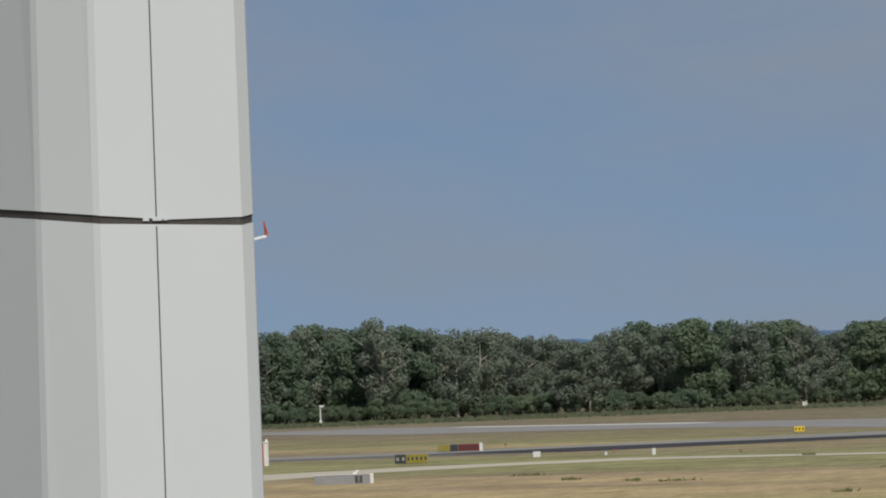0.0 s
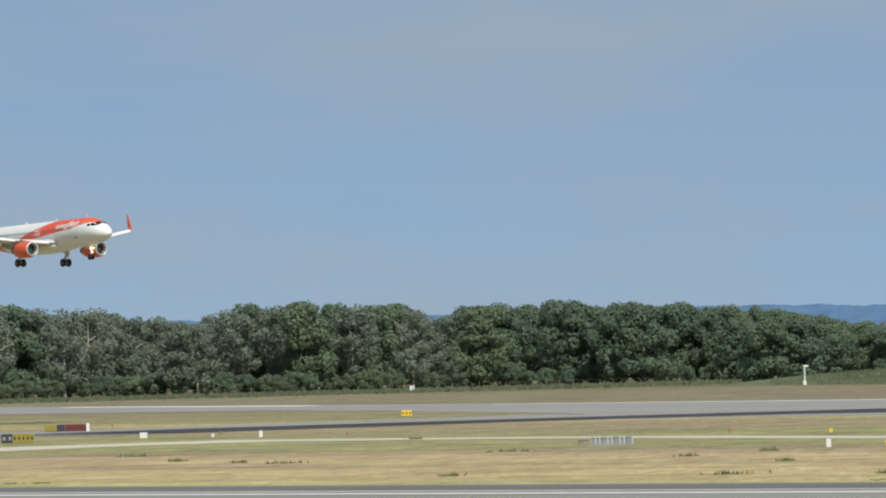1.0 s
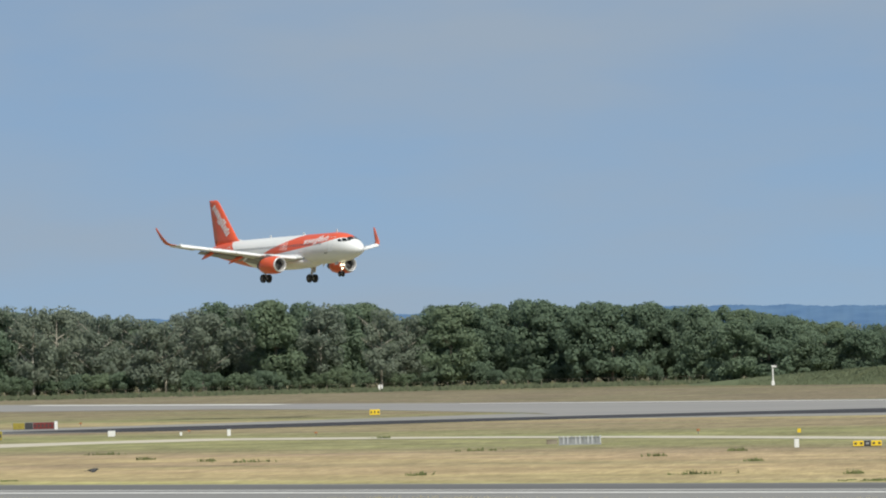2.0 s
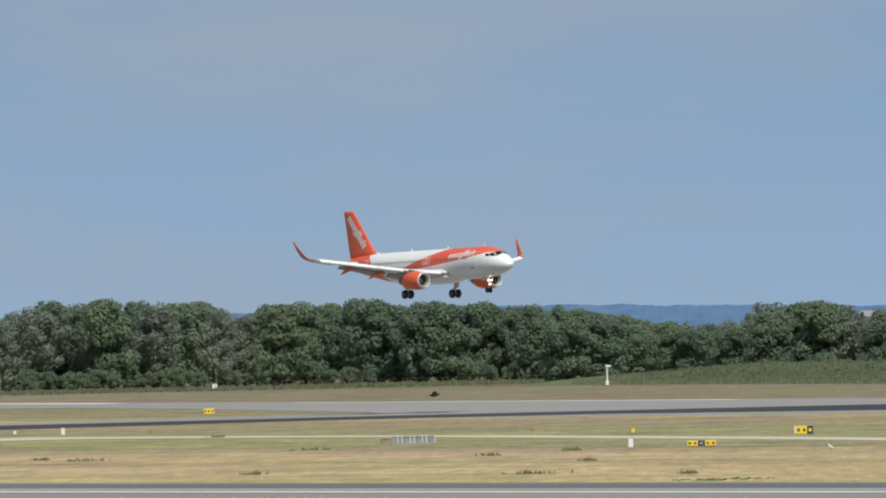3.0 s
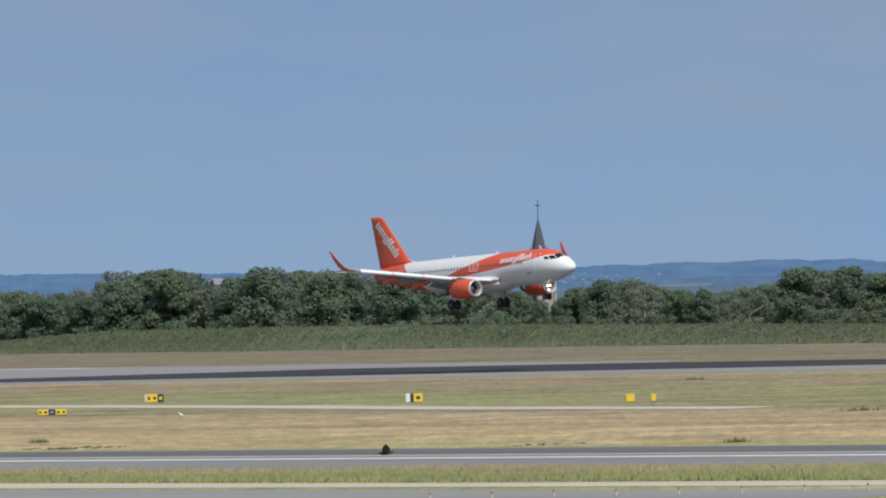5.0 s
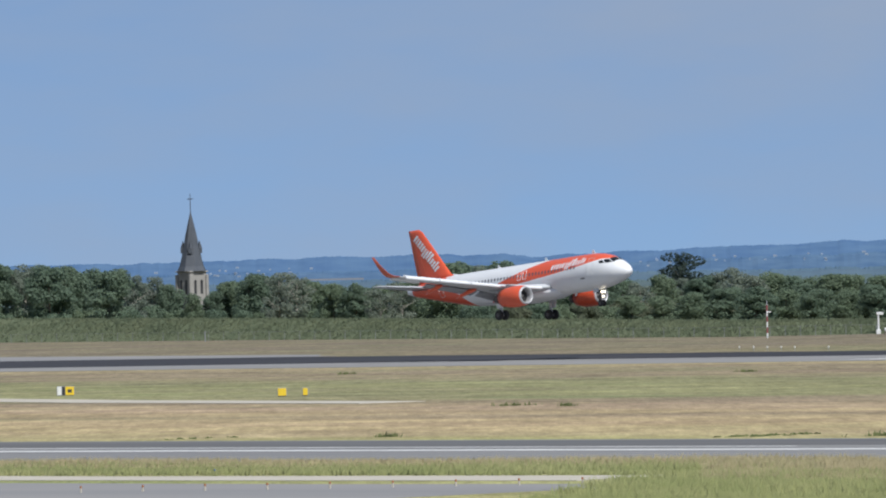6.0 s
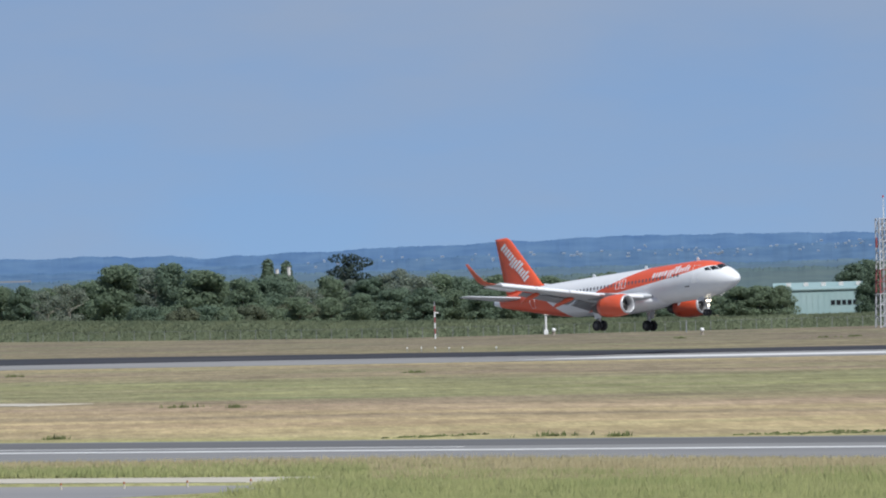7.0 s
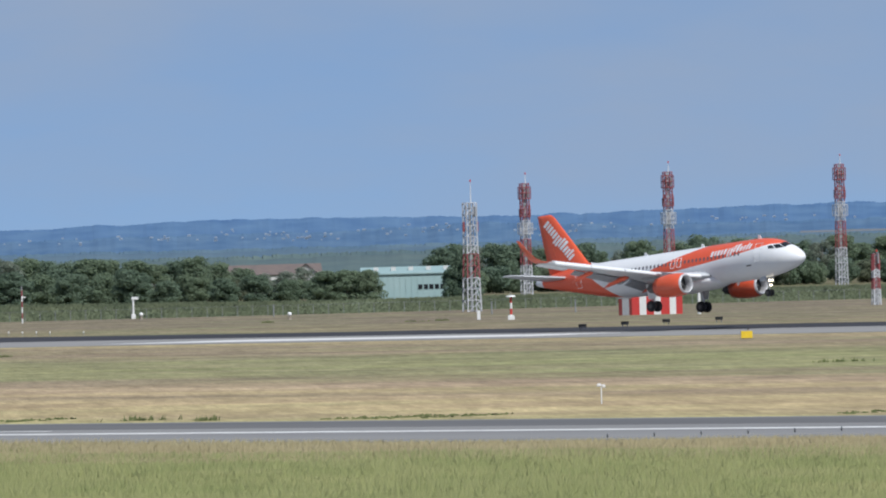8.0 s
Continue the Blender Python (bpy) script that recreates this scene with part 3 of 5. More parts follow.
def woods():
    tree_kinds()
    rng = random.Random(8)
    # crest of the woods: degrees left of north, height over the eye's level in thousandths of the distance
    crest = [(62, 5.0), (58.3, 4.9), (57.8, 5.5), (57.3, 5.2), (56.6, 3.8), (56.3, 3.0), (56.0, 4.7), (55.4, 4.6), (55.1, 4.0), (54.9, 2.9), (54.7, 3.8),
             (54.2, 3.9), (53.7, 3.4), (53.0, 2.8), (52.4, 1.3), (52.0, 0.5), (51.75, 3.0), (51.3, 2.75), (51.1, 1.0), (50.9, 2.7), (50.5, 2.5), (50.05, 1.9),
             (49.75, 1.2), (49.42, 0.6), (49.3, -1.2), (49.05, -1.4), (48.95, 0.1), (48.7, 0.9), (48.45, -0.7), (48.1, -0.9), (47.5, -0.9)]
    ca, ch = [c[0] for c in crest][::-1], [c[1] for c in crest][::-1]
    az = 61.5
    while az > 47.6:
        top = float(np.interp(az, ca, ch))
        d = (2130 if az > 53 else float(np.interp(az, [47, 51, 53], [1760, 1830, 2100]))) + rng.uniform(-35, 35)
        h = 10 + top * d / 1000 * rng.uniform(0.9, 1.06)
        if az > 55.95:
            kind = "poplar" if rng.random() < 0.75 else "broadleaf"
        elif az > 54.6:
            kind = rng.choice(["poplar", "poplar", "fresh", "broadleaf"])
        elif az > 52.6:
            kind = rng.choice(["broadleaf", "broadleaf", "broadleaf", "fresh"])
        elif 51.05 < az < 51.9:
            kind = rng.choice(["poplar", "fresh"])
        else:
            kind = rng.choice(["broadleaf", "broadleaf", "fresh", "poplar"])
        plant(kind, az, d, max(4.5, h), rng, rng.uniform(0.85, 1.15))
        az -= rng.uniform(0.10, 0.16)
    # second row fills the gaps
    az = 61.5
    while az > 48:
        top = float(np.interp(az, ca, ch))
        d = (2190 if az > 53 else 1920) + rng.uniform(-20, 20)
        if not 49.0 < az < 49.4:
            plant("broadleaf", az, d, max(5, (10 + top * d / 1000) * rng.uniform(0.84, 0.95)), rng, 1.3)
        az -= rng.uniform(0.16, 0.24)
    # undergrowth at their feet
    az = 61.3
    while az > 40:
        d = 2106 if az > 53 else (float(np.interp(az, [47.6, 51, 53], [1800, 1835, 2060])) if az > 47.6 else float(np.interp(az, [40, 43, 47], [1770, 1750, 1620])))
        if not 43.2 < az < 43.78:
            plant("undergrowth" if az > 47.6 else "shrub", az, d + rng.uniform(-10, 10), rng.uniform(3.2, 5.4) if az > 52.6 else rng.uniform(4.2, 5.8) if az > 47.6 else rng.uniform(3.6, 4.4) if 43.9 < az < 45.2 else rng.uniform(4.4, 5.4), rng, rng.uniform(0.8, 1.2))
        az -= rng.uniform(0.10, 0.17) if az > 47.6 else rng.uniform(0.1, 0.17)
    # looser trees and hedges towards the masts
    low_az = [43.8, 44.0, 44.3, 44.6, 44.9, 45.1, 45.4, 45.8, 46.0, 46.5, 46.97, 47.2, 47.6, 47.9, 48.2]
    low_h = [6.0, 5.2, 5.6, 7.0, 8.6, 7.5, 9.0, 9.6, 10.3, 8.6, 8.4, 12.4, 12.8, 9.6, 8.4]
    for a in np.linspace(48.1, 43.85, 34):
        d = 1700 + rng.uniform(-60, 60)
        h = float(np.interp(a, low_az, low_h)) * rng.uniform(0.84, 1.12)
        plant(rng.choice(["fresh", "poplar", "fresh", "broadleaf"]), float(a), d, h, rng, rng.uniform(1.1, 1.6))
    for a in np.linspace(43.3, 40.3, 26):
        d = 1850 + rng.uniform(-50, 90)
        plant(rng.choice(["broadleaf", "fresh", "poplar"]), float(a), d, 10 - rng.uniform(0.2, 1.6) * d / 1000, rng, 1.25)
    for a in np.linspace(46.6, 43.85, 16):
        d = 1580 + rng.uniform(-30, 40)
        plant(rng.choice(["broadleaf", "fresh"]), float(a), d, rng.uniform(5.5, 6.8) if a > 45.1 else rng.uniform(4.4, 5.2), rng, 1.5)
    for a, w in ((44.0, 1.5), (43.86, 1.5), (43.72, 1.1)):
        plant("fresh", a, 1430, 5.9, rng, w)
    plant("broadleaf", 43.15, 1400, 9.0, rng, 0.8)
    plant("broadleaf", 43.2, 1400, 6.2, rng, 1.1)
    plant("cypress", 46.785, 2000, 12.4, rng, 1.35)
    plant("cypress", 46.675, 2000, 11.9, rng, 1.25)
    plant("cedar", 46.30, 2000, 12.6, rng, 1.0)
    plant("cypress", 47.92, 1900, 8.5, rng, 0.7)
    plant("cypress", 48.47, 1900, 8.9, rng, 0.7)
    for kinds in list(TREE_KINDS.values()):
        for ob in kinds:
            ob.matrix_basis = Matrix.Translation(bearing(64.5 + rng.uniform(0, 3), 2150 + rng.uniform(-60, 60)))


hills()
woods()


# ---------------------------------------------------------------- the airliner
ORANGE = material("airline orange", (0.74, 0.112, 0.052), 0.32, other=(0.67, 0.106, 0.044), size=1.5)
HULL_WHITE = material("aircraft white", (0.78, 0.79, 0.80), 0.3, other=(0.72, 0.73, 0.745), size=0.7)
WING_GREY = material("wing grey", (0.56, 0.58, 0.60), 0.4, other=(0.49, 0.51, 0.535), size=0.8, stretch=(1, 0.4, 1))
# Wing grey darkened for flaps and pylon, with the shadow under the wing included.
UNDERWING_SHADE = material("underwing shade grey", (0.30, 0.31, 0.33), 0.5, other=(0.24, 0.25, 0.27), size=1.2)
METAL = material("bare metal", (0.66, 0.66, 0.67), 0.45, 0.5, other=(0.56, 0.56, 0.57), size=3)
DARK_METAL = material("dark metal", (0.09, 0.09, 0.095), 0.45, 0.6, other=(0.14, 0.13, 0.12), size=4)
TYRE = material("tyre rubber", (0.022, 0.022, 0.024), 0.8, other=(0.035, 0.035, 0.035), size=6)
GLASS_DARK = material("dark cockpit glass", (0.012, 0.014, 0.018), 0.08, other=(0.02, 0.022, 0.025), size=2)
CABIN_GLASS = material("cabin window glass", (0.10, 0.105, 0.12), 0.2, other=(0.13, 0.135, 0.15), size=2)
RUDDER_GAP = material("rudder gap", (0.42, 0.07, 0.03), 0.6, other=(0.36, 0.06, 0.03), size=2)
# Airline orange made darker; the wing tips' shade is put into the colour.
WINGLET_SHADED = material("shaded wing tip orange", (0.60, 0.115, 0.06), 0.38, other=(0.52, 0.11, 0.055), size=1.5)
LAMP = material("landing light", (1.0, 0.86, 0.62), 0.3, emit=5.0)

# stations: metres behind the nose, centre height, half width, half height
HULL = [(0.0, -0.42, 0.03, 0.03), (0.12, -0.41, 0.33, 0.30), (0.4, -0.38, 0.63, 0.57), (0.8, -0.33, 0.92, 0.83), (1.4, -0.25, 1.22, 1.12), (2.1, -0.16, 1.48, 1.40),
        (3.0, -0.07, 1.71, 1.69), (4.0, -0.02, 1.86, 1.90), (5.2, 0.0, 1.95, 2.03), (6.5, 0.0, 1.975, 2.07), (12, 0, 1.975, 2.07), (18, 0, 1.975, 2.07), (23, 0, 1.975, 2.07),
        (25, 0.06, 1.95, 2.01), (27, 0.2, 1.84, 1.86), (29, 0.38, 1.66, 1.66), (31, 0.55, 1.40, 1.42), (33, 0.69, 1.08, 1.13), (35, 0.78, 0.72, 0.80), (36.6, 0.83, 0.40, 0.48), (37.4, 0.85, 0.24, 0.28), (37.57, 0.85, 0.12, 0.14)]


def hull_at(x):
    s = [h[0] for h in HULL]
    return tuple(float(np.interp(x, s, [h[i] for h in HULL])) for i in (1, 2, 3))


def hull_point(x, ang, off=0.0):
    """A point of the skin x metres behind the nose; ang in degrees from the right side upwards."""
    c, w, hh = hull_at(x)
    return (-x, -math.cos(radians(ang)) * (w + off), c + math.sin(radians(ang)) * (hh + off))


def livery():
    """White hull with an orange sweep over the nose and an orange tail, as paint on the skin."""
    m = bpy.data.materials.new("airline livery")
    m.use_nodes = True
    n, l = m.node_tree.nodes, m.node_tree.links
    b = n["Principled BSDF"]
    b.inputs["Roughness"].default_value = 0.3
    tc, sep = n.new("ShaderNodeTexCoord"), n.new("ShaderNodeSeparateXYZ")
    l.new(tc.outputs["Object"], sep.inputs[0])

    def math_of(op, a, c):
        k = n.new("ShaderNodeMath")
        k.operation = op
        for i, v in enumerate((a, c)):
            if isinstance(v, (int, float)):
                k.inputs[i].default_value = v
            else:
                l.new(v, k.inputs[i])
        return k.outputs[0]

    def curve_of(points):
        """Height of a paint edge along the hull."""
        r = n.new("ShaderNodeFloatCurve")
        c = r.mapping.curves[0]
        pts = [((x + 40) / 40, (z + 3) / 6) for x, z in points]
        c.points[0].location, c.points[1].location = pts[0], pts[-1]
        for p in pts[1:-1]:
            c.points.new(*p)
        for p in c.points:
            p.handle_type = "VECTOR"
        r.mapping.update()
        l.new(math_of("DIVIDE", math_of("ADD", sep.outputs["X"], 40.0), 40.0), r.inputs["Value"])
        return math_of("SUBTRACT", math_of("MULTIPLY", r.outputs[0], 6.0), 3.0)

    low = curve_of([(-40, 3), (-22.6, 3), (-22.4, -0.7), (-18, -0.35), (-12, 0.15), (-8, 0.55), (-5, 0.95), (-3.4, 1.22), (-2.4, 1.2), (-1.95, 1.1), (-1.75, 3), (0, 3)])
    high = curve_of([(-40, -3), (-22.6, -3), (-22.4, -0.62), (-19.5, 0.3), (-16, 1.2), (-12.8, 1.95), (-11.3, 2.4), (-11.0, 3), (0, 3)])
    sweep = math_of("MULTIPLY", math_of("GREATER_THAN", sep.outputs["Z"], low), math_of("LESS_THAN", sep.outputs["Z"], high))
    edge = math_of("ADD", math_of("MULTIPLY", sep.outputs["Z"], -1.35), -27.6)
    tail = math_of("MULTIPLY", math_of("LESS_THAN", sep.outputs["X"], edge), math_of("GREATER_THAN", sep.outputs["X"], -36.3))
    mask = math_of("MAXIMUM", sweep, tail)
    tx = n.new("ShaderNodeTexNoise")
    tx.inputs["Scale"].default_value = 0.8
    l.new(tc.outputs["Object"], tx.inputs["Vector"])
    dirt = n.new("ShaderNodeMapRange")
    dirt.inputs["To Min"].default_value, dirt.inputs["To Max"].default_value = 0.92, 1.04
    l.new(tx.outputs["Fac"], dirt.inputs["Value"])
    mix = n.new("ShaderNodeMix")
    mix.data_type = "RGBA"
    mix.inputs["A"].default_value, mix.inputs["B"].default_value = (0.78, 0.79, 0.80, 1), (0.74, 0.112, 0.052, 1)
    l.new(mask, mix.inputs["Factor"])
    mul = n.new("ShaderNodeMix")
    mul.data_type, mul.blend_type = "RGBA", "MULTIPLY"
    mul.inputs["Factor"].default_value = 1
    l.new(mix.outputs["Result"], mul.inputs["A"])
    l.new(dirt.outputs[0], mul.inputs["B"])
    l.new(mul.outputs["Result"], b.inputs["Base Color"])
    return m


def foil(x_le, y, z, chord, thick, twist=0.0):
    """A ring of wing section, leading edge at x_le, along -x."""
    up = [(0, 0), (0.02, 0.30), (0.08, 0.62), (0.2, 0.92), (0.38, 1.0), (0.6, 0.78), (0.8, 0.42), (1.0, 0.04)]
    lo = [(0.8, -0.12), (0.6, -0.34), (0.38, -0.52), (0.2, -0.55), (0.08, -0.40), (0.02, -0.22)]
    t = math.tan(radians(twist))
    return [(x_le - u * chord, y, z + v * chord * thick * 0.6 - u * chord * t) for u, v in up + lo]


def slab(corners, thick):
    """A flat plate with thickness along its normal: corners in order."""
    c = [Vector(p) for p in corners]
    n = (c[1] - c[0]).cross(c[-1] - c[0]).normalized() * thick / 2
    bm = bmesh.new()
    a = [bm.verts.new(p + n) for p in c]
    b = [bm.verts.new(p - n) for p in c]
    bm.faces.new(a)
    bm.faces.new(b[::-1])
    for i in range(len(c)):
        j = (i + 1) % len(c)
        bm.faces.new((a[i], b[i], b[j], a[j]))
    return bm


def turned(rings, cy, cz, n=32, cap=False):
    """A body of revolution along -x: rings of (x behind nose, radius)."""
    rr = [[(-x, cy + math.cos(2 * math.pi * j / n) * r, cz + math.sin(2 * math.pi * j / n) * r) for j in range(n)] for x, r in rings]
    return loft(rr, True, cap)


def airliner():
    plane = thing("airliner", "white and orange twin-engine airliner with upturned wing tips, wheels down", "airplane", pose(0, 0, 0))
    paint = livery()
    # hull
    xs = sorted(set([h[0] for h in HULL] + [x * 0.5 for x in range(9, 75)]))
    rings = []
    for x in xs:
        c, w, hh = hull_at(x)
        rings.append([(-x, math.cos(2 * math.pi * j / 48) * w, c + math.sin(2 * math.pi * j / 48) * hh) for j in range(48)])
    v, q = loft(rings)
    hull = part("fuselage", mesh_of("fuselage", v, q, paint, True), paint, plane, "white fuselage with an orange sweep over the nose and orange tail")
    part("tail_cone_outlet", mesh_of("tail_cone_outlet", *turned([(37.5, 0.13), (37.68, 0.12), (37.6, 0.08)], 0, 0.85, 16, True), DARK_METAL), DARK_METAL, hull)
    # belly fairing under the wings
    rings = []
    for x, w, d in ((10.2, 0.3, 0.1), (11.2, 1.5, 0.35), (12.6, 2.15, 0.62), (16, 2.3, 0.72), (19, 2.2, 0.66), (21, 1.6, 0.4), (22.4, 0.4, 0.1)):
        rings.append([(-x, math.cos(2 * math.pi * j / 24) * w, -1.55 + math.sin(2 * math.pi * j / 24) * (d + 0.25)) for j in range(24)])
    v, q = loft(rings)
    part("belly_fairing", mesh_of("belly_fairing", v, q, HULL_WHITE, True), HULL_WHITE, plane)

    # cockpit glass: six panes laid on the skin, as a band round the nose
    def pane(corners):
        """Corners as (metres behind the nose, degrees round the hull): low front, high front, high back, low back."""
        bm = bmesh.new()
        (ax, aa), (bx, ba), (cx, ca), (dx, da) = corners
        grid = []
        for i in range(6):
            f = i / 5
            row = []
            for j in range(6):
                g = j / 5
                x = (ax * (1 - f) + dx * f) * (1 - g) + (bx * (1 - f) + cx * f) * g
                a = (aa * (1 - f) + da * f) * (1 - g) + (ba * (1 - f) + ca * f) * g
                row.append(bm.verts.new(hull_point(x, a, 0.025)))
            grid.append(row)
        for i in range(5):
            for j in range(5):
                bm.faces.new((grid[i][j], grid[i + 1][j], grid[i + 1][j + 1], grid[i][j + 1]))
        return bm

    for s in (0, 1):
        for corners in (((1.52, 87), (2.28, 87), (2.42, 56), (1.72, 46)), ((1.80, 43.5), (2.52, 54), (3.02, 42), (2.52, 30)), ((2.68, 29), (3.16, 40.5), (3.62, 35), (3.40, 25.5))):
            bm = pane(corners)
            if s:
                bmesh.ops.transform(bm, matrix=Matrix.Diagonal((1, -1, 1, 1)), verts=bm.verts)
            part("cockpit_pane", bm, GLASS_DARK, hull, "dark cockpit glass", smooth=True)
    # cabin windows and doors
    def rounded(x, w, hh, z, side, off):
        bm = bmesh.new()
        pts = []
        for k in range(10):
            a = 2 * math.pi * k / 10
            u, t = math.copysign(abs(math.cos(a)) ** 0.6, math.cos(a)) * w / 2, math.copysign(abs(math.sin(a)) ** 0.6, math.sin(a)) * hh / 2
            c, hw, hv = hull_at(x - u)
            y = hw * math.sqrt(max(0, 1 - ((z + t - c) / hv) ** 2)) + off
            pts.append(bm.verts.new((u, side * (y - 1.9), t)))
        bm.faces.new(pts)
        return bm

    for side in (-1, 1):
        me = None
        for i in range(40):
            x = 7.3 + 0.533 * i
            if me is None or x > 23.5:
                ob = part("cabin_window", rounded(x, 0.25, 0.36, 0.62, side, 0.012), CABIN_GLASS, hull)
                me = ob.data if x < 23.5 else me
            else:
                ob = part("cabin_window", me, CABIN_GLASS, hull)
            ob.location = (-x, side * 1.9, 0.62)
        # door outlines: two cabin doors, two exits over the wing
        for x, w, z0, z1, mt in ((4.75, 0.82, -0.45, 1.42, WING_GREY), (30.2, 0.8, -0.4, 1.2, HULL_WHITE), (15.6, 0.55, 0.15, 1.1, HULL_WHITE), (16.5, 0.55, 0.15, 1.1, HULL_WHITE)):
            bm = bmesh.new()
            pts = [(x - w / 2, z0), (x + w / 2, z0), (x + w / 2, z1), (x - w / 2, z1), (x - w / 2, z0)]
            for (xa, za), (xb, zb) in zip(pts, pts[1:]):
                for k in range(4):
                    p = [(xa + (xb - xa) * f / 4, za + (zb - za) * f / 4) for f in (k, k + 1)]
                    e = []
                    for xx, zz in p:
                        c, hw, hv = hull_at(xx)
                        e.append((-xx, side * (hw * math.sqrt(max(0, 1 - ((zz - c) / hv) ** 2)) + 0.01), zz))
                    tube(bm, e[0], e[1], 0.024, n=4)
            part("door_outline", bm, mt, hull)
        part("cargo_door_latch", boxed(-6.4, -5.7, side * 1.84 - 0.02, side * 1.84 + 0.02, -0.78, -0.66), BLACK, hull)
        # airline mark: a row of plain slanted white bars along the sweep
        x = 11.25
        for k, (w, z0, z1) in enumerate(((0.34, 0.72, 1.28), (0.24, 0.76, 1.30), (0.30, 0.74, 1.32), (0.26, 0.78, 1.32), (0.34, 0.78, 1.36), (0.24, 0.50, 1.38), (0.26, 0.56, 1.40), (0.24, 0.84, 1.66), (0.34, 0.82, 1.70), (0.30, 0.88, 1.42), (0.26, 0.88, 1.44), (0.22, 0.92, 1.66), (0.26, 0.94, 1.50))):
            bm = bmesh.new()
            grid = []
            for i in range(3):
                row = []
                for j in range(7):
                    z = z0 + (z1 - z0) * j / 6
                    cut = 0.06 if j in (0, 6) and i != 1 else 0.0
                    xx = x - w * i / 2 - 0.22 * (z - z0) + (-cut if i == 0 else cut)
                    c, hw, hv = hull_at(xx)
                    row.append(bm.verts.new((-xx, side * (hw * math.sqrt(max(0, 1 - ((z - c) / hv) ** 2)) + 0.03), z)))
                grid.append(row)
            for i in range(2):
                for j in range(6):
                    bm.faces.new((grid[i][j], grid[i + 1][j], grid[i + 1][j + 1], grid[i][j + 1]))
            part("airline_mark", bm, HULL_WHITE, hull, "plain white bar", smooth=True)
            x -= w + 0.155
    for x, hh in ((5.6, 0.42), (13.5, 0.35), (21.5, 0.35)):
        part("antenna", slab([(-x, 0, 2.02), (-x - 0.5, 0, 2.02), (-x - 0.5, 0, 2.05 + hh), (-x - 0.28, 0, 2.05 + hh)], 0.05), HULL_WHITE, hull)
    part("antenna", slab([(-9, 0, -2.05), (-9.4, 0, -2.05), (-9.5, 0, -2.4), (-9.3, 0, -2.4)], 0.05), HULL_WHITE, hull)

    # fin with dorsal fillet, rudder line and mark
    FIN = ((1.6, -28.3, -35.55), (2.3, -29.95, -35.7), (5.0, -32.2, -36.2), (7.5, -34.3, -36.66), (7.85, -34.85, -36.72))

    def fin_at(x, z):
        """Half thickness of the fin."""
        zs = [f[0] for f in FIN]
        le, te = float(np.interp(z, zs, [f[1] for f in FIN])), float(np.interp(z, zs, [f[2] for f in FIN]))
        u = min(1.0, max(0.0, (le - x) / (le - te)))
        return (le - te) * 0.055 * float(np.interp(u, [0, 0.02, 0.08, 0.2, 0.38, 0.6, 0.8, 1.0], [0, 0.30, 0.62, 0.92, 1.0, 0.78, 0.42, 0.03]))

    rings = []
    for z, le, te in FIN:
        us = (0, 0.02, 0.08, 0.2, 0.38, 0.6, 0.8, 1.0)
        xs = [le - u * (le - te) for u in us]
        rings.append([(x, fin_at(x, z), z) for x in xs] + [(x, -fin_at(x, z), z) for x in xs[::-1][:-1]])
    v, q = loft(rings)
    fin = part("fin", mesh_of("fin", v, q, ORANGE, True), ORANGE, plane, "orange tail fin")
    fillet = [[(-26.6, 0.02, 1.85), (-26.6, -0.02, 1.85), (-26.6, 0, 1.92)], [(-28.4, 0.14, 1.75), (-28.4, -0.14, 1.75), (-28.4, 0, 2.02)], [(-29.6, 0.22, 1.7), (-29.6, -0.22, 1.7), (-29.6, 0, 2.25)]]
    part("dorsal_fillet", mesh_of("dorsal_fillet", *loft(fillet), HULL_WHITE), HULL_WHITE, hull, "white dorsal fillet")
    along, up = Vector((0.66, 0, -0.75)), Vector((0.75, 0, 0.66))
    for s in (-1, 1):
        g = 0.0
        for w, lo, hi in ((0.34, -0.50, 0.46), (0.24, -0.46, 0.44), (0.32, -0.46, 0.46), (0.28, -0.42, 0.46), (0.32, -0.44, 0.46), (0.24, -0.78, 0.46), (0.28, -0.74, 0.48), (0.26, -0.50, 0.78), (0.34, -0.50, 0.80), (0.30, -0.44, 0.46), (0.26, -0.44, 0.46), (0.24, -0.44, 0.74), (0.28, -0.44, 0.46)):
            bm = bmesh.new()
            grid = []
            for i in range(3):
                row = []
                for j in range(5):
                    c = Vector((-35.55, 0, 7.05)) + along * (g + w * i / 2 + 0.12 * j / 4) + up * (lo + (hi - lo) * j / 4)
                    row.append(bm.verts.new((c[0], s * (fin_at(c[0], c[2]) + 0.03), c[2])))
                grid.append(row)
            for i in range(2):
                for j in range(4):
                    bm.faces.new((grid[i][j], grid[i + 1][j], grid[i + 1][j + 1], grid[i][j + 1]))
            part("airline_mark", bm, HULL_WHITE, fin, "plain white bar")
            g += w + 0.14
        rud = []
        for z in np.linspace(2.4, 7.7, 9):
            le, te = np.interp(z, [f[0] for f in FIN], [f[1] for f in FIN]), np.interp(z, [f[0] for f in FIN], [f[2] for f in FIN])
            x = te + 0.30 * (le - te)
            rud.append(Vector((x, s * (fin_at(x, z) + 0.004), z)))
        bm = bmesh.new()
        for a, b in zip(rud, rud[1:]):
            tube(bm, a, b, 0.018, n=4)
        part("rudder_line", bm, RUDDER_GAP, fin, "fine dark rudder gap")
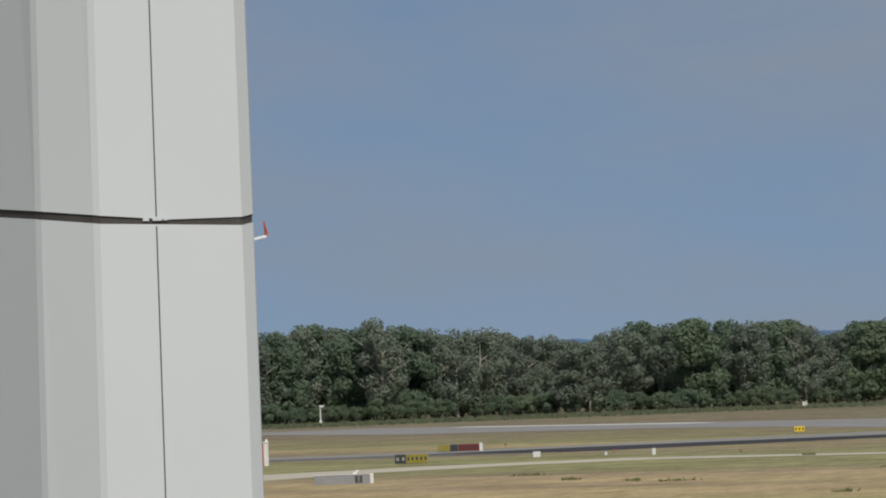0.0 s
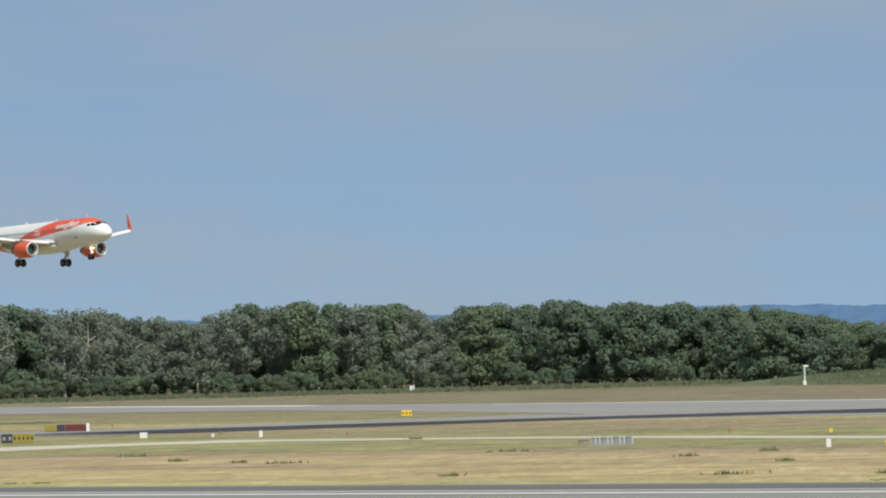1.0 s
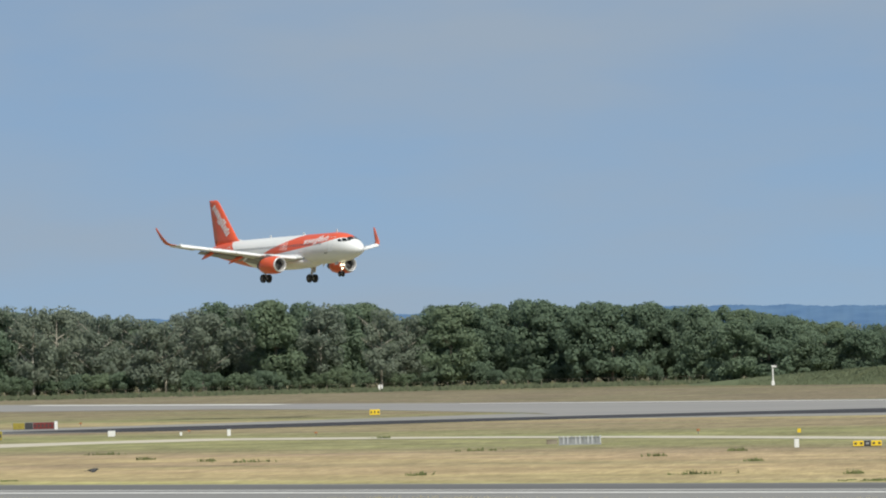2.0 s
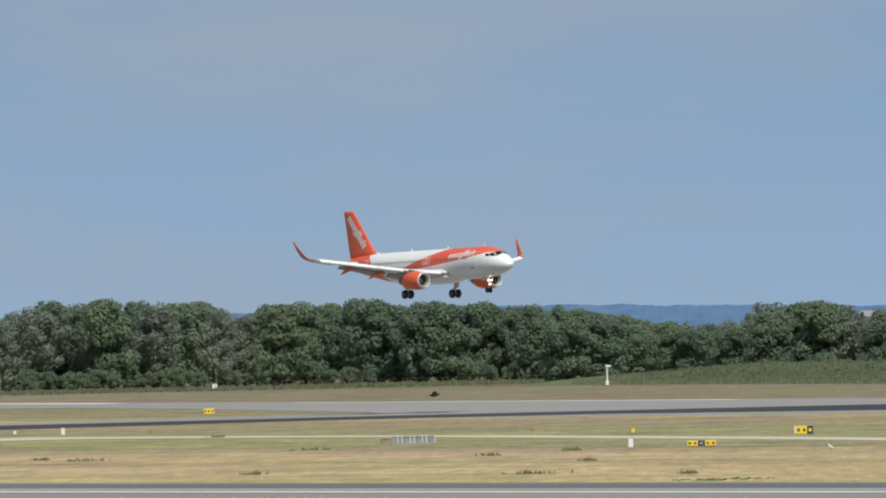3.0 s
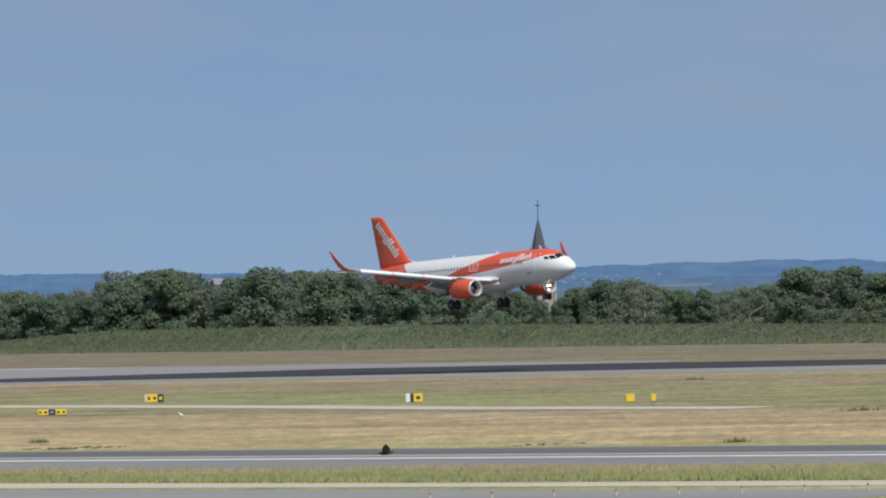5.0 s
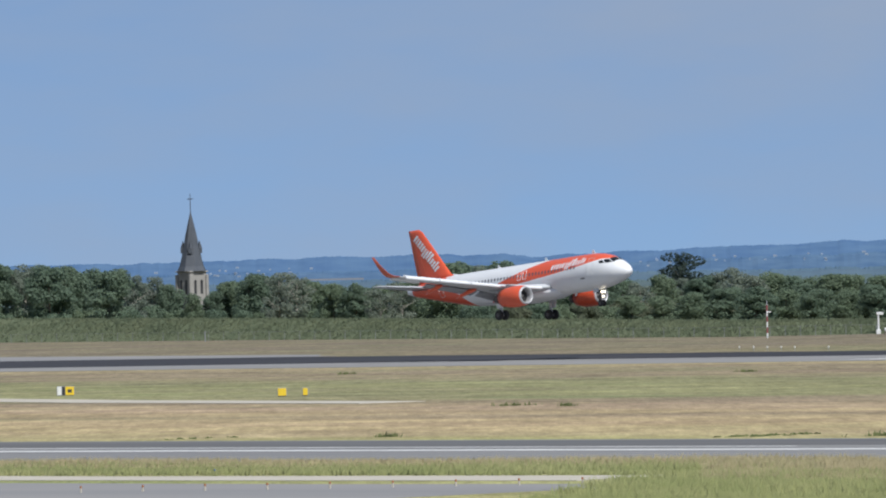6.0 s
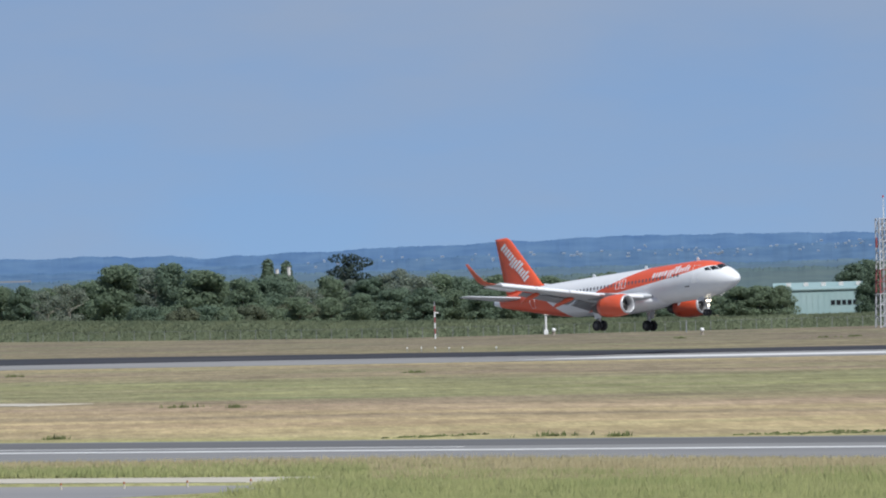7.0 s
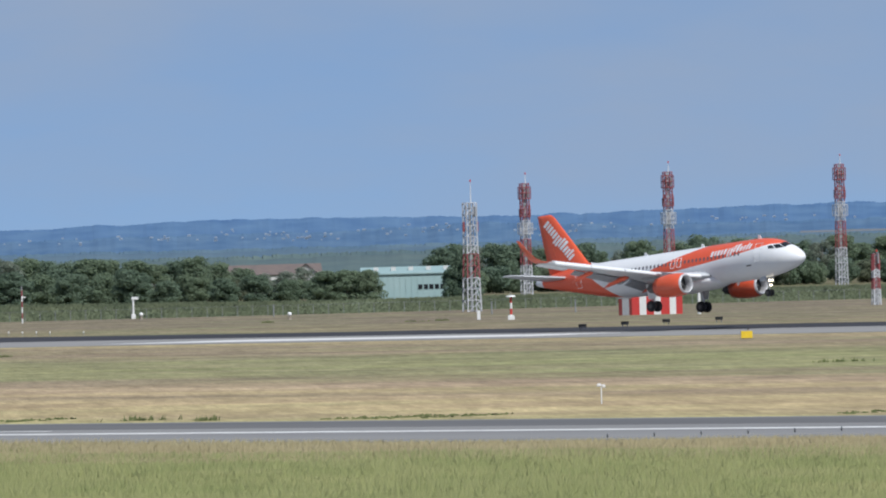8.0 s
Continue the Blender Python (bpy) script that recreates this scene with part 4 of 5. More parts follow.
    # stabilisers, wings
    for s in (-1, 1):
        v, q = loft([foil(le, s * y, z, ch, 0.11) for y, le, ch, z in ((0.5, -31.8, 4.0, 0.85), (3.0, -33.3, 2.95, 1.1), (6.0, -35.15, 1.6, 1.4), (6.22, -35.6, 1.1, 1.42))])
        part("tailplane", mesh_of("tailplane", v, q, WING_GREY, True), WING_GREY, plane, "grey tailplane")
        v, q = loft([foil(le, s * y, z, ch, th, tw) for y, le, ch, th, z, tw in ((1.2, -11.0, 7.6, 0.15, -1.15, 3), (3.0, -12.7, 6.3, 0.14, -1.0, 3), (6.4, -14.65, 4.1, 0.125, -0.62, 2.5), (11, -17.05, 2.9, 0.115, 0.12, 1.5), (16.6, -20.1, 1.75, 0.11, 1.02, 0.5))])
        wing = part("wing", mesh_of("wing", v, q, WING_GREY, True), WING_GREY, plane, "pale grey swept wing, slats and flaps out")
        tip = [foil(le, 0, 0, ch, 0.10) for le, ch in ((-20.1, 1.75), (-20.55, 1.35), (-21.1, 1.05), (-21.9, 0.75), (-22.85, 0.38))]
        place = [(16.6, 1.02, 0), (17.1, 1.14, 25), (17.45, 1.5, 62), (17.68, 2.3, 76), (17.95, 3.5, 79)]
        rr = []
        for ring, (y, z, a) in zip(tip, place):
            rr.append([(p[0], s * (y - math.sin(radians(a)) * p[2]), z + math.cos(radians(a)) * p[2]) for p in ring])
        v, q = loft(rr)
        part("wing_tip_fence", mesh_of("wing_tip_fence", v, q, WINGLET_SHADED, True), WINGLET_SHADED, wing, "upturned wing tip, orange darkened for shade")
        # leading-edge slats, drooped
        for ya, yb in ((2.6, 5.0), (6.7, 9.6), (9.7, 12.8), (12.9, 16.2)):
            def le_at(y):
                return float(np.interp(y, [1.2, 3, 6.4, 11, 16.6], [-11.0, -12.7, -14.65, -17.05, -20.1])), float(np.interp(y, [1.2, 3, 6.4, 11, 16.6], [-1.15, -1.0, -0.62, 0.12, 1.02]))
            rr = []
            for y in (ya, yb):
                xl, z = le_at(y)
                c = float(np.interp(y, [2, 16], [0.85, 0.45]))
                rr.append([(xl + 0.32, s * y, z - 0.24), (xl + 0.38, s * y, z - 0.12), (xl + 0.2, s * y, z + 0.06), (xl + 0.32 - c, s * y, z + 0.22), (xl + 0.15 - c, s * y, z + 0.18), (xl + 0.1, s * y, z - 0.05)])
            v, q = loft(rr)
            part("slat", mesh_of("slat", v, q, HULL_WHITE), HULL_WHITE, wing, "white drooped slat")
        # flaps, lowered
        for ya, yb, fr in ((2.1, 6.1, 0.24), (6.6, 12.6, 0.27)):
            rr = []
            for y in (ya, yb):
                xl, z = le_at(y)
                ch = float(np.interp(y, [1.2, 3, 6.4, 11, 16.6], [7.6, 6.3, 4.1, 2.9, 1.75]))
                xt, zt, c = xl - ch + 0.15, z - 0.22, ch * fr + 0.1
                rr.append([(xt + 0.15, s * y, zt - 0.02), (xt, s * y, zt + 0.1), (xt - c * 0.5, s * y, zt - c * 0.16), (xt - c * 0.9, s * y, zt - c * 0.36), (xt - c * 0.5, s * y, zt - c * 0.29), (xt, s * y, zt - 0.16)])
            v, q = loft(rr)
            part("flap", mesh_of("flap", v, q, UNDERWING_SHADE), UNDERWING_SHADE, wing, "lowered flap, grey darkened for underwing shade")
        v, q = loft([[(-21.15, s * 12.8, 0.42), (-21.1, s * 12.8, 0.5), (-21.9, s * 12.8, 0.36)], [(-22.1, s * 16.2, 0.93), (-22.05, s * 16.2, 1.0), (-22.6, s * 16.2, 0.9)]])
        part("aileron", mesh_of("aileron", v, q, WING_GREY), WING_GREY, wing)
        # flap track fairings
        for y, ln, mt in ((3.2, 3.4, ORANGE), (7.6, 3.6, ORANGE), (11.4, 3.0, ORANGE)):
            xl, z = le_at(y)
            ch = float(np.interp(y, [1.2, 3, 6.4, 11, 16.6], [7.6, 6.3, 4.1, 2.9, 1.75]))
            x0 = xl - ch * 0.58
            rr = []
            for f, r in ((0, 0.03), (0.15, 0.17), (0.45, 0.24), (0.75, 0.18), (1, 0.03)):
                rr.append([(x0 - f * ln, s * y + math.cos(a) * r, z - 0.32 - f * f * 0.75 + math.sin(a) * r * 1.25) for a in [2 * math.pi * k / 10 for k in range(10)]])
            v, q = loft(rr)
            part("flap_track_fairing", mesh_of("flap_track_fairing", v, q, mt, True), mt, wing, "orange flap track fairing")
        # engine
        cy, cz = s * 5.77, -2.03
        nac = part("engine", mesh_of("engine", *turned([(11.42, 1.02), (11.7, 1.12), (12.4, 1.2), (13.3, 1.2), (14.3, 1.1), (15.1, 0.94), (15.12, 0.86), (14.6, 0.85)], cy, cz), ORANGE, True), ORANGE, plane, "orange engine cowling")
        part("intake_lip", mesh_of("intake_lip", *turned([(11.45, 1.03), (11.27, 0.97), (11.2, 0.90), (11.27, 0.84), (11.6, 0.80), (12.2, 0.83)], cy, cz), METAL, True), METAL, nac, "bright metal intake lip")
        part("fan", mesh_of("fan", *turned([(12.15, 0.84), (12.2, 0.25), (11.75, 0.05), (11.73, 0.0)], cy, cz, 32), DARK_METAL, True), DARK_METAL, nac, "dark fan and spinner")
        for k in range(18):
            a = 2 * math.pi * k / 18
            u, w = (math.cos(a), math.sin(a)), (-math.sin(a), math.cos(a))
            part("fan_blade", slab([(-12.12, cy + u[0] * 0.26, cz + u[1] * 0.26), (-12.0, cy + u[0] * 0.82 - w[0] * 0.06, cz + u[1] * 0.82 - w[1] * 0.06), (-12.12, cy + u[0] * 0.82 + w[0] * 0.08, cz + u[1] * 0.82 + w[1] * 0.08), (-12.16, cy + u[0] * 0.3 + w[0] * 0.04, cz + u[1] * 0.3 + w[1] * 0.04)], 0.02), DARK_METAL, nac)
        part("exhaust_nozzle", mesh_of("exhaust_nozzle", *turned([(14.4, 0.7), (15.6, 0.58), (16.3, 0.44), (16.25, 0.36), (16.0, 0.34), (16.9, 0.05)], cy, cz, 24), DARK_METAL, True), DARK_METAL, nac, "dark exhaust nozzle")
        part("pylon", slab([(-12.3, cy, cz + 1.1), (-15.2, cy, cz + 0.75), (-17.2, cy, cz + 1.05), (-17.0, cy, cz + 1.45), (-14.3, cy, cz + 1.5)], 0.34), UNDERWING_SHADE, nac)
        part("strake", slab([(-12.4, cy - s * 1.0, cz + 0.68), (-13.5, cy - s * 1.0, cz + 0.68), (-13.5, cy - s * 1.22, cz + 0.9)], 0.03), ORANGE, nac)
        # main gear
        gy = s * 3.8
        gear = part("main_gear", tubed((-17.55, gy, -1.1), (-17.7, gy, -3.4), 0.15, 0.12, n=10), METAL, plane, "metal main gear leg")
        part("axle", tubed((-17.7, gy - 0.55, -3.67), (-17.7, gy + 0.55, -3.67), 0.09, n=8), METAL, gear)
        part("leg_piston", tubed((-17.68, gy, -3.2), (-17.7, gy, -3.7), 0.085, n=8), METAL, gear)
        part("side_stay", tubed((-17.6, gy, -2.4), (-17.5, s * 2.3, -1.5), 0.07, n=6), METAL, gear)
        part("torque_link", slab([(-17.8, gy - 0.1, -2.7), (-17.8, gy + 0.1, -2.7), (-18.1, gy + 0.05, -3.1), (-18.1, gy - 0.05, -3.1)], 0.05), METAL, gear)
        part("gear_door", slab([(-16.9, gy + s * 0.28, -1.35), (-18.4, gy + s * 0.28, -1.35), (-18.2, gy + s * 0.22, -2.9), (-17.2, gy + s * 0.22, -2.9)], 0.05), HULL_WHITE, gear, "white gear door")
        for o in (-0.46, 0.46):
            wheel(plane, gear, (-17.7, gy + o, -3.67), 0.58, 0.42)
    # nose gear with landing lights
    gear = part("nose_gear", tubed((-5.0, 0, -1.8), (-5.1, 0, -3.3), 0.11, 0.08, n=10), METAL, plane, "metal nose gear leg")
    part("drag_stay", tubed((-5.06, 0, -2.7), (-6.0, 0, -1.9), 0.05, n=6), METAL, gear)
    part("axle", tubed((-5.11, -0.3, -3.6), (-5.11, 0.3, -3.6), 0.06, n=8), METAL, gear)
    part("leg_piston", tubed((-5.1, 0, -3.2), (-5.11, 0, -3.62), 0.06, n=8), METAL, gear)
    for o in (-0.25, 0.25):
        wheel(plane, gear, (-5.11, o, -3.6), 0.38, 0.22)
        part("gear_door", slab([(-4.9, o * 2.2, -1.85), (-5.8, o * 2.2, -1.95), (-5.8, o * 2.4, -2.4), (-4.95, o * 2.4, -2.3)], 0.04), WING_GREY, gear, "grey gear door")
    for y, z in ((-0.2, -2.35), (0.2, -2.35), (0.0, -2.85)):
        part("landing_light", mesh_of("landing_light", *turned([(4.74, 0.02), (4.76, 0.10), (4.9, 0.08)], y, z, 12, True), LAMP, True), LAMP, gear, "bright landing light")
    return plane


def wheel(plane, gear, c, r, w):
    n = 28
    prof = [(-w / 2, r * 0.62), (-w / 2, r * 0.86), (-w * 0.36, r * 0.97), (0, r), (w * 0.36, r * 0.97), (w / 2, r * 0.86), (w / 2, r * 0.62)]
    rr = [[(c[0] + math.cos(2 * math.pi * j / n) * q, c[1] + o, c[2] + math.sin(2 * math.pi * j / n) * q) for j in range(n)] for o, q in prof]
    v, f = loft(rr)
    tyre = part("wheel", mesh_of("wheel", v, f, TYRE, True), TYRE, gear, "black tyre")
    rr = [[(c[0] + math.cos(2 * math.pi * j / n) * q, c[1] + o, c[2] + math.sin(2 * math.pi * j / n) * q) for j in range(n)] for o, q in ((-w * 0.53, r * 0.2), (-w * 0.51, r * 0.42), (w * 0.51, r * 0.42), (w * 0.53, r * 0.2))]
    v, f = loft(rr)
    part("wheel_hub", mesh_of("wheel_hub", v, f, DARK_METAL), DARK_METAL, gear, "dark wheel hub")
    return tyre


plane = airliner()


# ---------------------------------------------------------------- the pillar before the window
def pillar():
    """White clad pillar close by: facets, a seam, and a dark joint all round."""
    az, d = 57.189, 70.0
    right = Vector((math.cos(radians(az)), math.sin(radians(az)), 0))
    back = bearing(az, 1)
    plan = [(-1.379, 0.22), (-1.457, 0.06), (-1.98, 0.04), (-2.49, 0.022), (-2.54, 0.034), (-2.925, 0.218), (-2.97, 0.252), (-3.65, 0.95), (-3.9, 1.9), (-3.4, 2.4), (-2.0, 2.6), (-1.4, 1.6)]
    joint = [11.185, 11.165, 11.165, 11.212, 11.219, 11.262, 11.268, 11.34, 11.37, 11.34, 11.25, 11.2]
    ob = thing("pillar", "tall white clad pillar with a dark joint", "pillar", pose(0, 0, 0))

    def at(i, z, off=0.0):
        u, v = plan[i]
        k = 1 + 0.008 * (11.2 - z)
        u = -1.345 + (u + 1.379) * k
        cu, cv = -2.6, 1.3
        w = Vector((u - cu, v - cv)).normalized() * off
        return bearing(az, d) + right * (u + w[0]) + back * (v + w[1]) + Vector((0, 0, z))

    def shell(name, low, high, off, mat, label=""):
        n = len(plan)
        rr = [[at(i, low[i], off) for i in range(n)], [at(i, high[i], off) for i in range(n)]]
        v, q = loft(rr)
        return part(name, mesh_of(name, v, q, mat), mat, ob, label)

    shell("lower_cladding", [0.0] * len(plan), [j - 0.03 for j in joint], 0, PANEL_WHITE)
    shell("upper_cladding", [j + 0.03 for j in joint], [24.0] * len(plan), 0, PANEL_WHITE)
    shell("joint_seal", [j - 0.031 for j in joint], [j + 0.031 for j in joint], -0.012, SEAL, "dark rubber joint seal")
    for z0, z1 in ((0.0, 11.15), (11.22, 24.0)):
        a, b = at(2, z0, 0.003), at(2, z1, 0.003)
        o = right * 0.0045
        sx = right * -0.10
        part("seam", slab([a - o + sx, a + o + sx, b + o + sx, b - o + sx], 0.006), SEAL, ob, "fine dark vertical seam")
    for du, w in ((-0.20, 0.045), (-0.13, 0.07), (-0.05, 0.03)):
        p = at(2, 11.19, 0.008) + right * (du)
        part("clip", slab([p, p + right * w, p + right * w + Vector((0, 0, 0.03)), p + Vector((0, 0, 0.022))], 0.01), PANEL_WHITE, ob, "white joint clip")


# ---------------------------------------------------------------- signs and posts on the field
def face(x, y, z=0.0, turn=0.0):
    """A pose at a place on the field, turned towards the terminal."""
    return pose(x, y, z, 0, 0, math.degrees(math.atan2(-x, y)) + turn)


def panel_sign(name, label, x, y, panels, height, deep=0.22, lift=0.12, turn=0.0, marks=True):
    """A lit taxiway sign: panels side by side (width, material, mark), on short legs."""
    total = sum(p[0] for p in panels)
    ob = thing(name, label, "sign", face(x, y, 0, turn))
    part("frame", boxed(-total / 2 - 0.03, total / 2 + 0.03, -deep / 2 + 0.03, deep / 2, lift - 0.04, height + 0.03, bevel=0.015), GREY, ob)
    u = -total / 2
    for w, mat, mark in panels:
        pn = part("panel", boxed(u + 0.02, u + w - 0.02, -deep / 2 - 0.01, deep / 2 - 0.06, lift, height, bevel=0.01), mat, ob)
        if mark:
            k = max(1, int(w / 0.42))
            for i in range(k):
                c = u + w * (i + 0.5) / k
                s = 0.5 * w / k * 0.45
                part("mark", boxed(c - s, c + s, -deep / 2 - 0.018, -deep / 2 - 0.011, lift + (height - lift) * 0.3, lift + (height - lift) * 0.68), mark, pn, "plain bar in place of writing")
        u += w
    for s in (-1, 1):
        part("leg", boxed(s * total * 0.38 - 0.04, s * total * 0.38 + 0.04, -0.04, 0.04, -0.05, lift + 0.02), GREY, ob)
    return ob


def signs():
    panel_sign("taxiway_sign", "yellow taxiway sign on the grass island", -1076.4, 751.5, [(1.45, YELLOW, BLACK)], 0.85)
    panel_sign("runway_sign", "dark red runway sign with a black and a yellow panel", -1015.4, 656.7, [(1.5, SHADED_YELLOW, None), (1.05, BLACK, None), (2.9, SIGN_RED, BLACK)], 0.95)
    panel_sign("taxiway_sign", "black and yellow taxiway sign by the service road", -899.5, 575.3, [(1.25, BLACK, GREY), (2.4, SHADED_YELLOW, BLACK)], 1.12)
    panel_sign("taxiway_sign", "pair of yellow signs with a dark middle", -652.0, 506.7, [(0.95, YELLOW, BLACK), (0.6, BLACK, GREY), (0.95, YELLOW, BLACK)], 0.58)
    panel_sign("taxiway_sign", "yellow sign with black panel in a pale frame", -706.7, 561.4, [(0.15, WHITE, None), (1.05, YELLOW, BLACK), (0.6, BLACK, YELLOW)], 0.86)
    panel_sign("taxiway_sign", "white, black and yellow taxiway sign", -647.2, 543.3, [(0.42, WHITE, None), (0.3, BLACK, None), (0.8, YELLOW, BLACK)], 0.86)
    panel_sign("taxiway_sign", "square yellow taxiway sign", -603.6, 530.3, [(0.74, YELLOW, None)], 0.75)
    panel_sign("taxiway_sign", "narrow yellow taxiway sign beside a square one", -603.4, 532.4, [(0.44, YELLOW, None)], 0.72).location.x += 0.35
    panel_sign("taxiway_sign", "yellow sign with a dark bird perched on it", -590.4, 667.7, [(1.1, YELLOW, None)], 0.78)
    ob = thing("runway_sign_end", "white end post of the runway sign", "post", face(-1012.9, 658.3))
    part("post", boxed(-0.2, 0.2, -0.14, 0.14, -0.05, 1.08, bevel=0.03), WHITE, ob)
    part("cap", boxed(-0.22, 0.22, -0.16, 0.16, 1.07, 1.12), GREY, ob)
    # long grey cabinet with a dark door, red and white cabin
    ob = thing("equipment_cabinet", "long grey equipment cabinet with white end", "cabinet", face(-757.3, 476.8))
    part("body", boxed(-2.75, 2.45, -0.5, 0.5, -0.05, 0.86, bevel=0.03), GREY, ob)
    part("end_panel", boxed(2.45, 2.78, -0.53, 0.53, -0.05, 0.92, bevel=0.03), WHITE, ob, "white end panel")
    part("door", boxed(1.05, 1.75, -0.53, -0.505, 0.1, 0.75), DARK_METAL, ob, "dark louvred door")
    part("vent", boxed(1.35, 1.45, -0.545, -0.532, 0.15, 0.7), GREY, ob)
    part("roof_lip", boxed(-2.8, 2.45, -0.54, 0.54, 0.86, 0.91), WHITE, ob)
    tagged(part("ventilator", tubed((0.95, 0, 0.88), (1.4, 0, 1.25), 0.16, 0.08), WHITE, ob), "white ventilator")
    ob = thing("antenna_cabin", "red and white striped equipment cabin", "cabin", face(-948.7, 586.3))
    for i in range(3):
        part("stripe_panel", boxed(-0.95 + 0.55 * i, -0.4 + 0.55 * i, -0.6, 0.6, -0.05, 2.68, bevel=0.02), (RED, RED, WHITE)[i], ob)
    part("roof", boxed(-1.05, 0.8, -0.68, 0.68, 2.68, 2.8, bevel=0.02), WHITE, ob)
    part("roof_lamp", tubed((0.5, 0, 2.8), (0.5, 0, 3.1), 0.18, 0.12), WHITE, ob)


def marker_posts():
    for x, y, w, h in ((-886.7, 599.2, 0.40, 0.72), (-914.7, 602.0, 0.85, 0.66), (-903.5, 604, 0.3, 0.4), (-1617.6, 1130.9, 0.95, 1.3), (-664.6, 508.7, 0.42, 0.78), (-813.9, 870.4, 0.42, 1.15)):
        ob = thing("marker_box", "small white marker box standing in the grass", "marker", face(x, y), "marker boxes")
        part("body", boxed(-w / 2, w / 2, -w / 3, w / 3, -0.05, h, bevel=0.03), WHITE, ob)
        part("lid", boxed(-w / 2 - 0.02, w / 2 + 0.02, -w / 3 - 0.02, w / 3 + 0.02, h, h + 0.04), GREY, ob)
    for x, y, h in ((-923.5, 618.5, 0.4), (-1047.8, 684.8, 0.5), (-865, 596, 0.4), (-778, 583, 0.5)):
        ob = thing("ground_light", "small rusty orange ground light", "lamp", face(x, y), "ground lights")
        part("stem", tubed((0, 0, -0.05), (0, 0, h * 0.6), 0.06), GREY, ob)
        part("head", tubed((0, 0, h * 0.55), (0, 0, h), 0.2, 0.14, n=10), RUST, ob)
    ob = thing("marker_post", "small yellow board on a thin post", "marker", face(-753.0, 576.7))
    part("post", tubed((0, 0, -0.05), (0, 0, 0.3), 0.03), GREY, ob)
    part("board", boxed(-0.17, 0.17, -0.03, 0.03, 0.12, 0.52, bevel=0.01), YELLOW, ob)
    # concrete pipe rack with upright white bars
    ob = thing("barrier", "low grey grating barrier with upright white bars", "barrier", face(-724.1, 528.8))
    part("base", boxed(-2.0, 2.0, -0.15, 0.15, -0.05, 0.12), GREY, ob)
    part("rail", boxed(-2.0, 2.0, -0.05, 0.05, 0.68, 0.76), GREY, ob)
    part("mesh_panel", boxed(-1.95, 1.95, 0.02, 0.04, 0.12, 0.68), GREY, ob)
    for i in range(11):
        part("bar", boxed(-1.9 + 0.38 * i - 0.06, -1.9 + 0.38 * i + 0.06, -0.1, -0.04, -0.05, 0.84, bevel=0.01), MAST_WHITE if i % 3 else GREY, ob)
    ob = thing("crate", "low brown weathered crate beside the barrier", "crate", face(-733.8, 532.6))
    part("body", boxed(-0.5, 0.5, -0.3, 0.3, -0.05, 0.4, bevel=0.03), BARK, ob)
    part("lid", boxed(-0.54, 0.54, -0.34, 0.34, 0.4, 0.46, bevel=0.01), BARK, ob)

    # white sensor posts with a head box
    for x, y, h in ((-1464.2, 1115.4, 3.6), (-1722.0, 1079.0, 3.9), (-970.2, 965.6, 2.9)):
        ob = thing("sensor_post", "white sensor post with a boxy head", "post", face(x, y), "sensor posts")
        part("post", tubed((0, 0, -0.1), (0, 0, h), 0.17, 0.14, n=10), WHITE, ob)
        part("foot", boxed(-0.32, 0.32, -0.3, 0.3, -0.1, h * 0.22, bevel=0.05), WHITE, ob)
        part("head", boxed(-0.25, 0.75, -0.22, 0.22, h - 0.2, h + 0.22, bevel=0.05), WHITE, ob)
        part("visor", boxed(0.55, 0.85, -0.26, 0.26, h + 0.2, h + 0.27), GREY, ob)
    ob = thing("sensor_post", "red and white sensor post with a white disc top", "post", face(-801.9, 863.4), "sensor posts")
    for i in range(4):
        part("section", tubed((0, 0, -0.1 + 0.72 * i), (0, 0, 0.62 + 0.72 * i), 0.19 if i == 0 else 0.15, n=10), (WHITE, RED, WHITE, RED)[i], ob)
    part("disc", tubed((0, 0, 2.78), (0, 0, 2.98), 0.62, 0.5, n=14), WHITE, ob, "white disc top")
    part("spike", tubed((0, 0, 2.98), (0, 0, 3.3), 0.06, n=6), GREY, ob)
    part("foot", boxed(-0.4, 0.4, -0.35, 0.35, -0.1, 0.5, bevel=0.05), WHITE, ob)
    ob = thing("sensor_post", "thin tall post with red and white bands", "post", face(-961.2, 934.8), "sensor posts")
    for i in range(6):
        part("section", tubed((0, 0, -0.1 + 0.78 * i), (0, 0, 0.68 + 0.78 * i), 0.11, n=8), (WHITE, MAST_RED)[i % 2], ob)
    part("tip", tubed((0, 0, 4.58), (0, 0, 5.25), 0.06, 0.03, n=6), MAST_WHITE, ob)
    part("arm", boxed(-0.05, 0.55, -0.06, 0.06, 3.55, 3.7), WHITE, ob)
    ob = thing("white_pole", "white pole beside the striped cabin", "pole", face(-789.1, 883.7))
    part("pole", tubed((0, 0, -0.1), (0, 0, 2.9), 0.22, 0.2, n=10), WHITE, ob)
    part("cap", tubed((0, 0, 2.9), (0, 0, 3.0), 0.26, n=10), GREY, ob)
    for x, y in ((-888.9, 913.9), (-955, 952)):
        ob = thing("ball_marker", "white ball marker on a dark foot", "marker", face(x, y), "ball markers")
        bm = bmesh.new()
        bmesh.ops.create_uvsphere(bm, u_segments=14, v_segments=8, radius=0.3, matrix=Matrix.Translation((0, 0, 0.72)))
        part("ball", bm, WHITE, ob, smooth=True)
        part("foot", tubed((0, 0, -0.05), (0, 0, 0.5), 0.32, 0.14, n=8), BARK, ob, "dark foot")
    ob = thing("weather_post", "slender post with a white double head in the grass", "post", face(-384.9, 422.1))
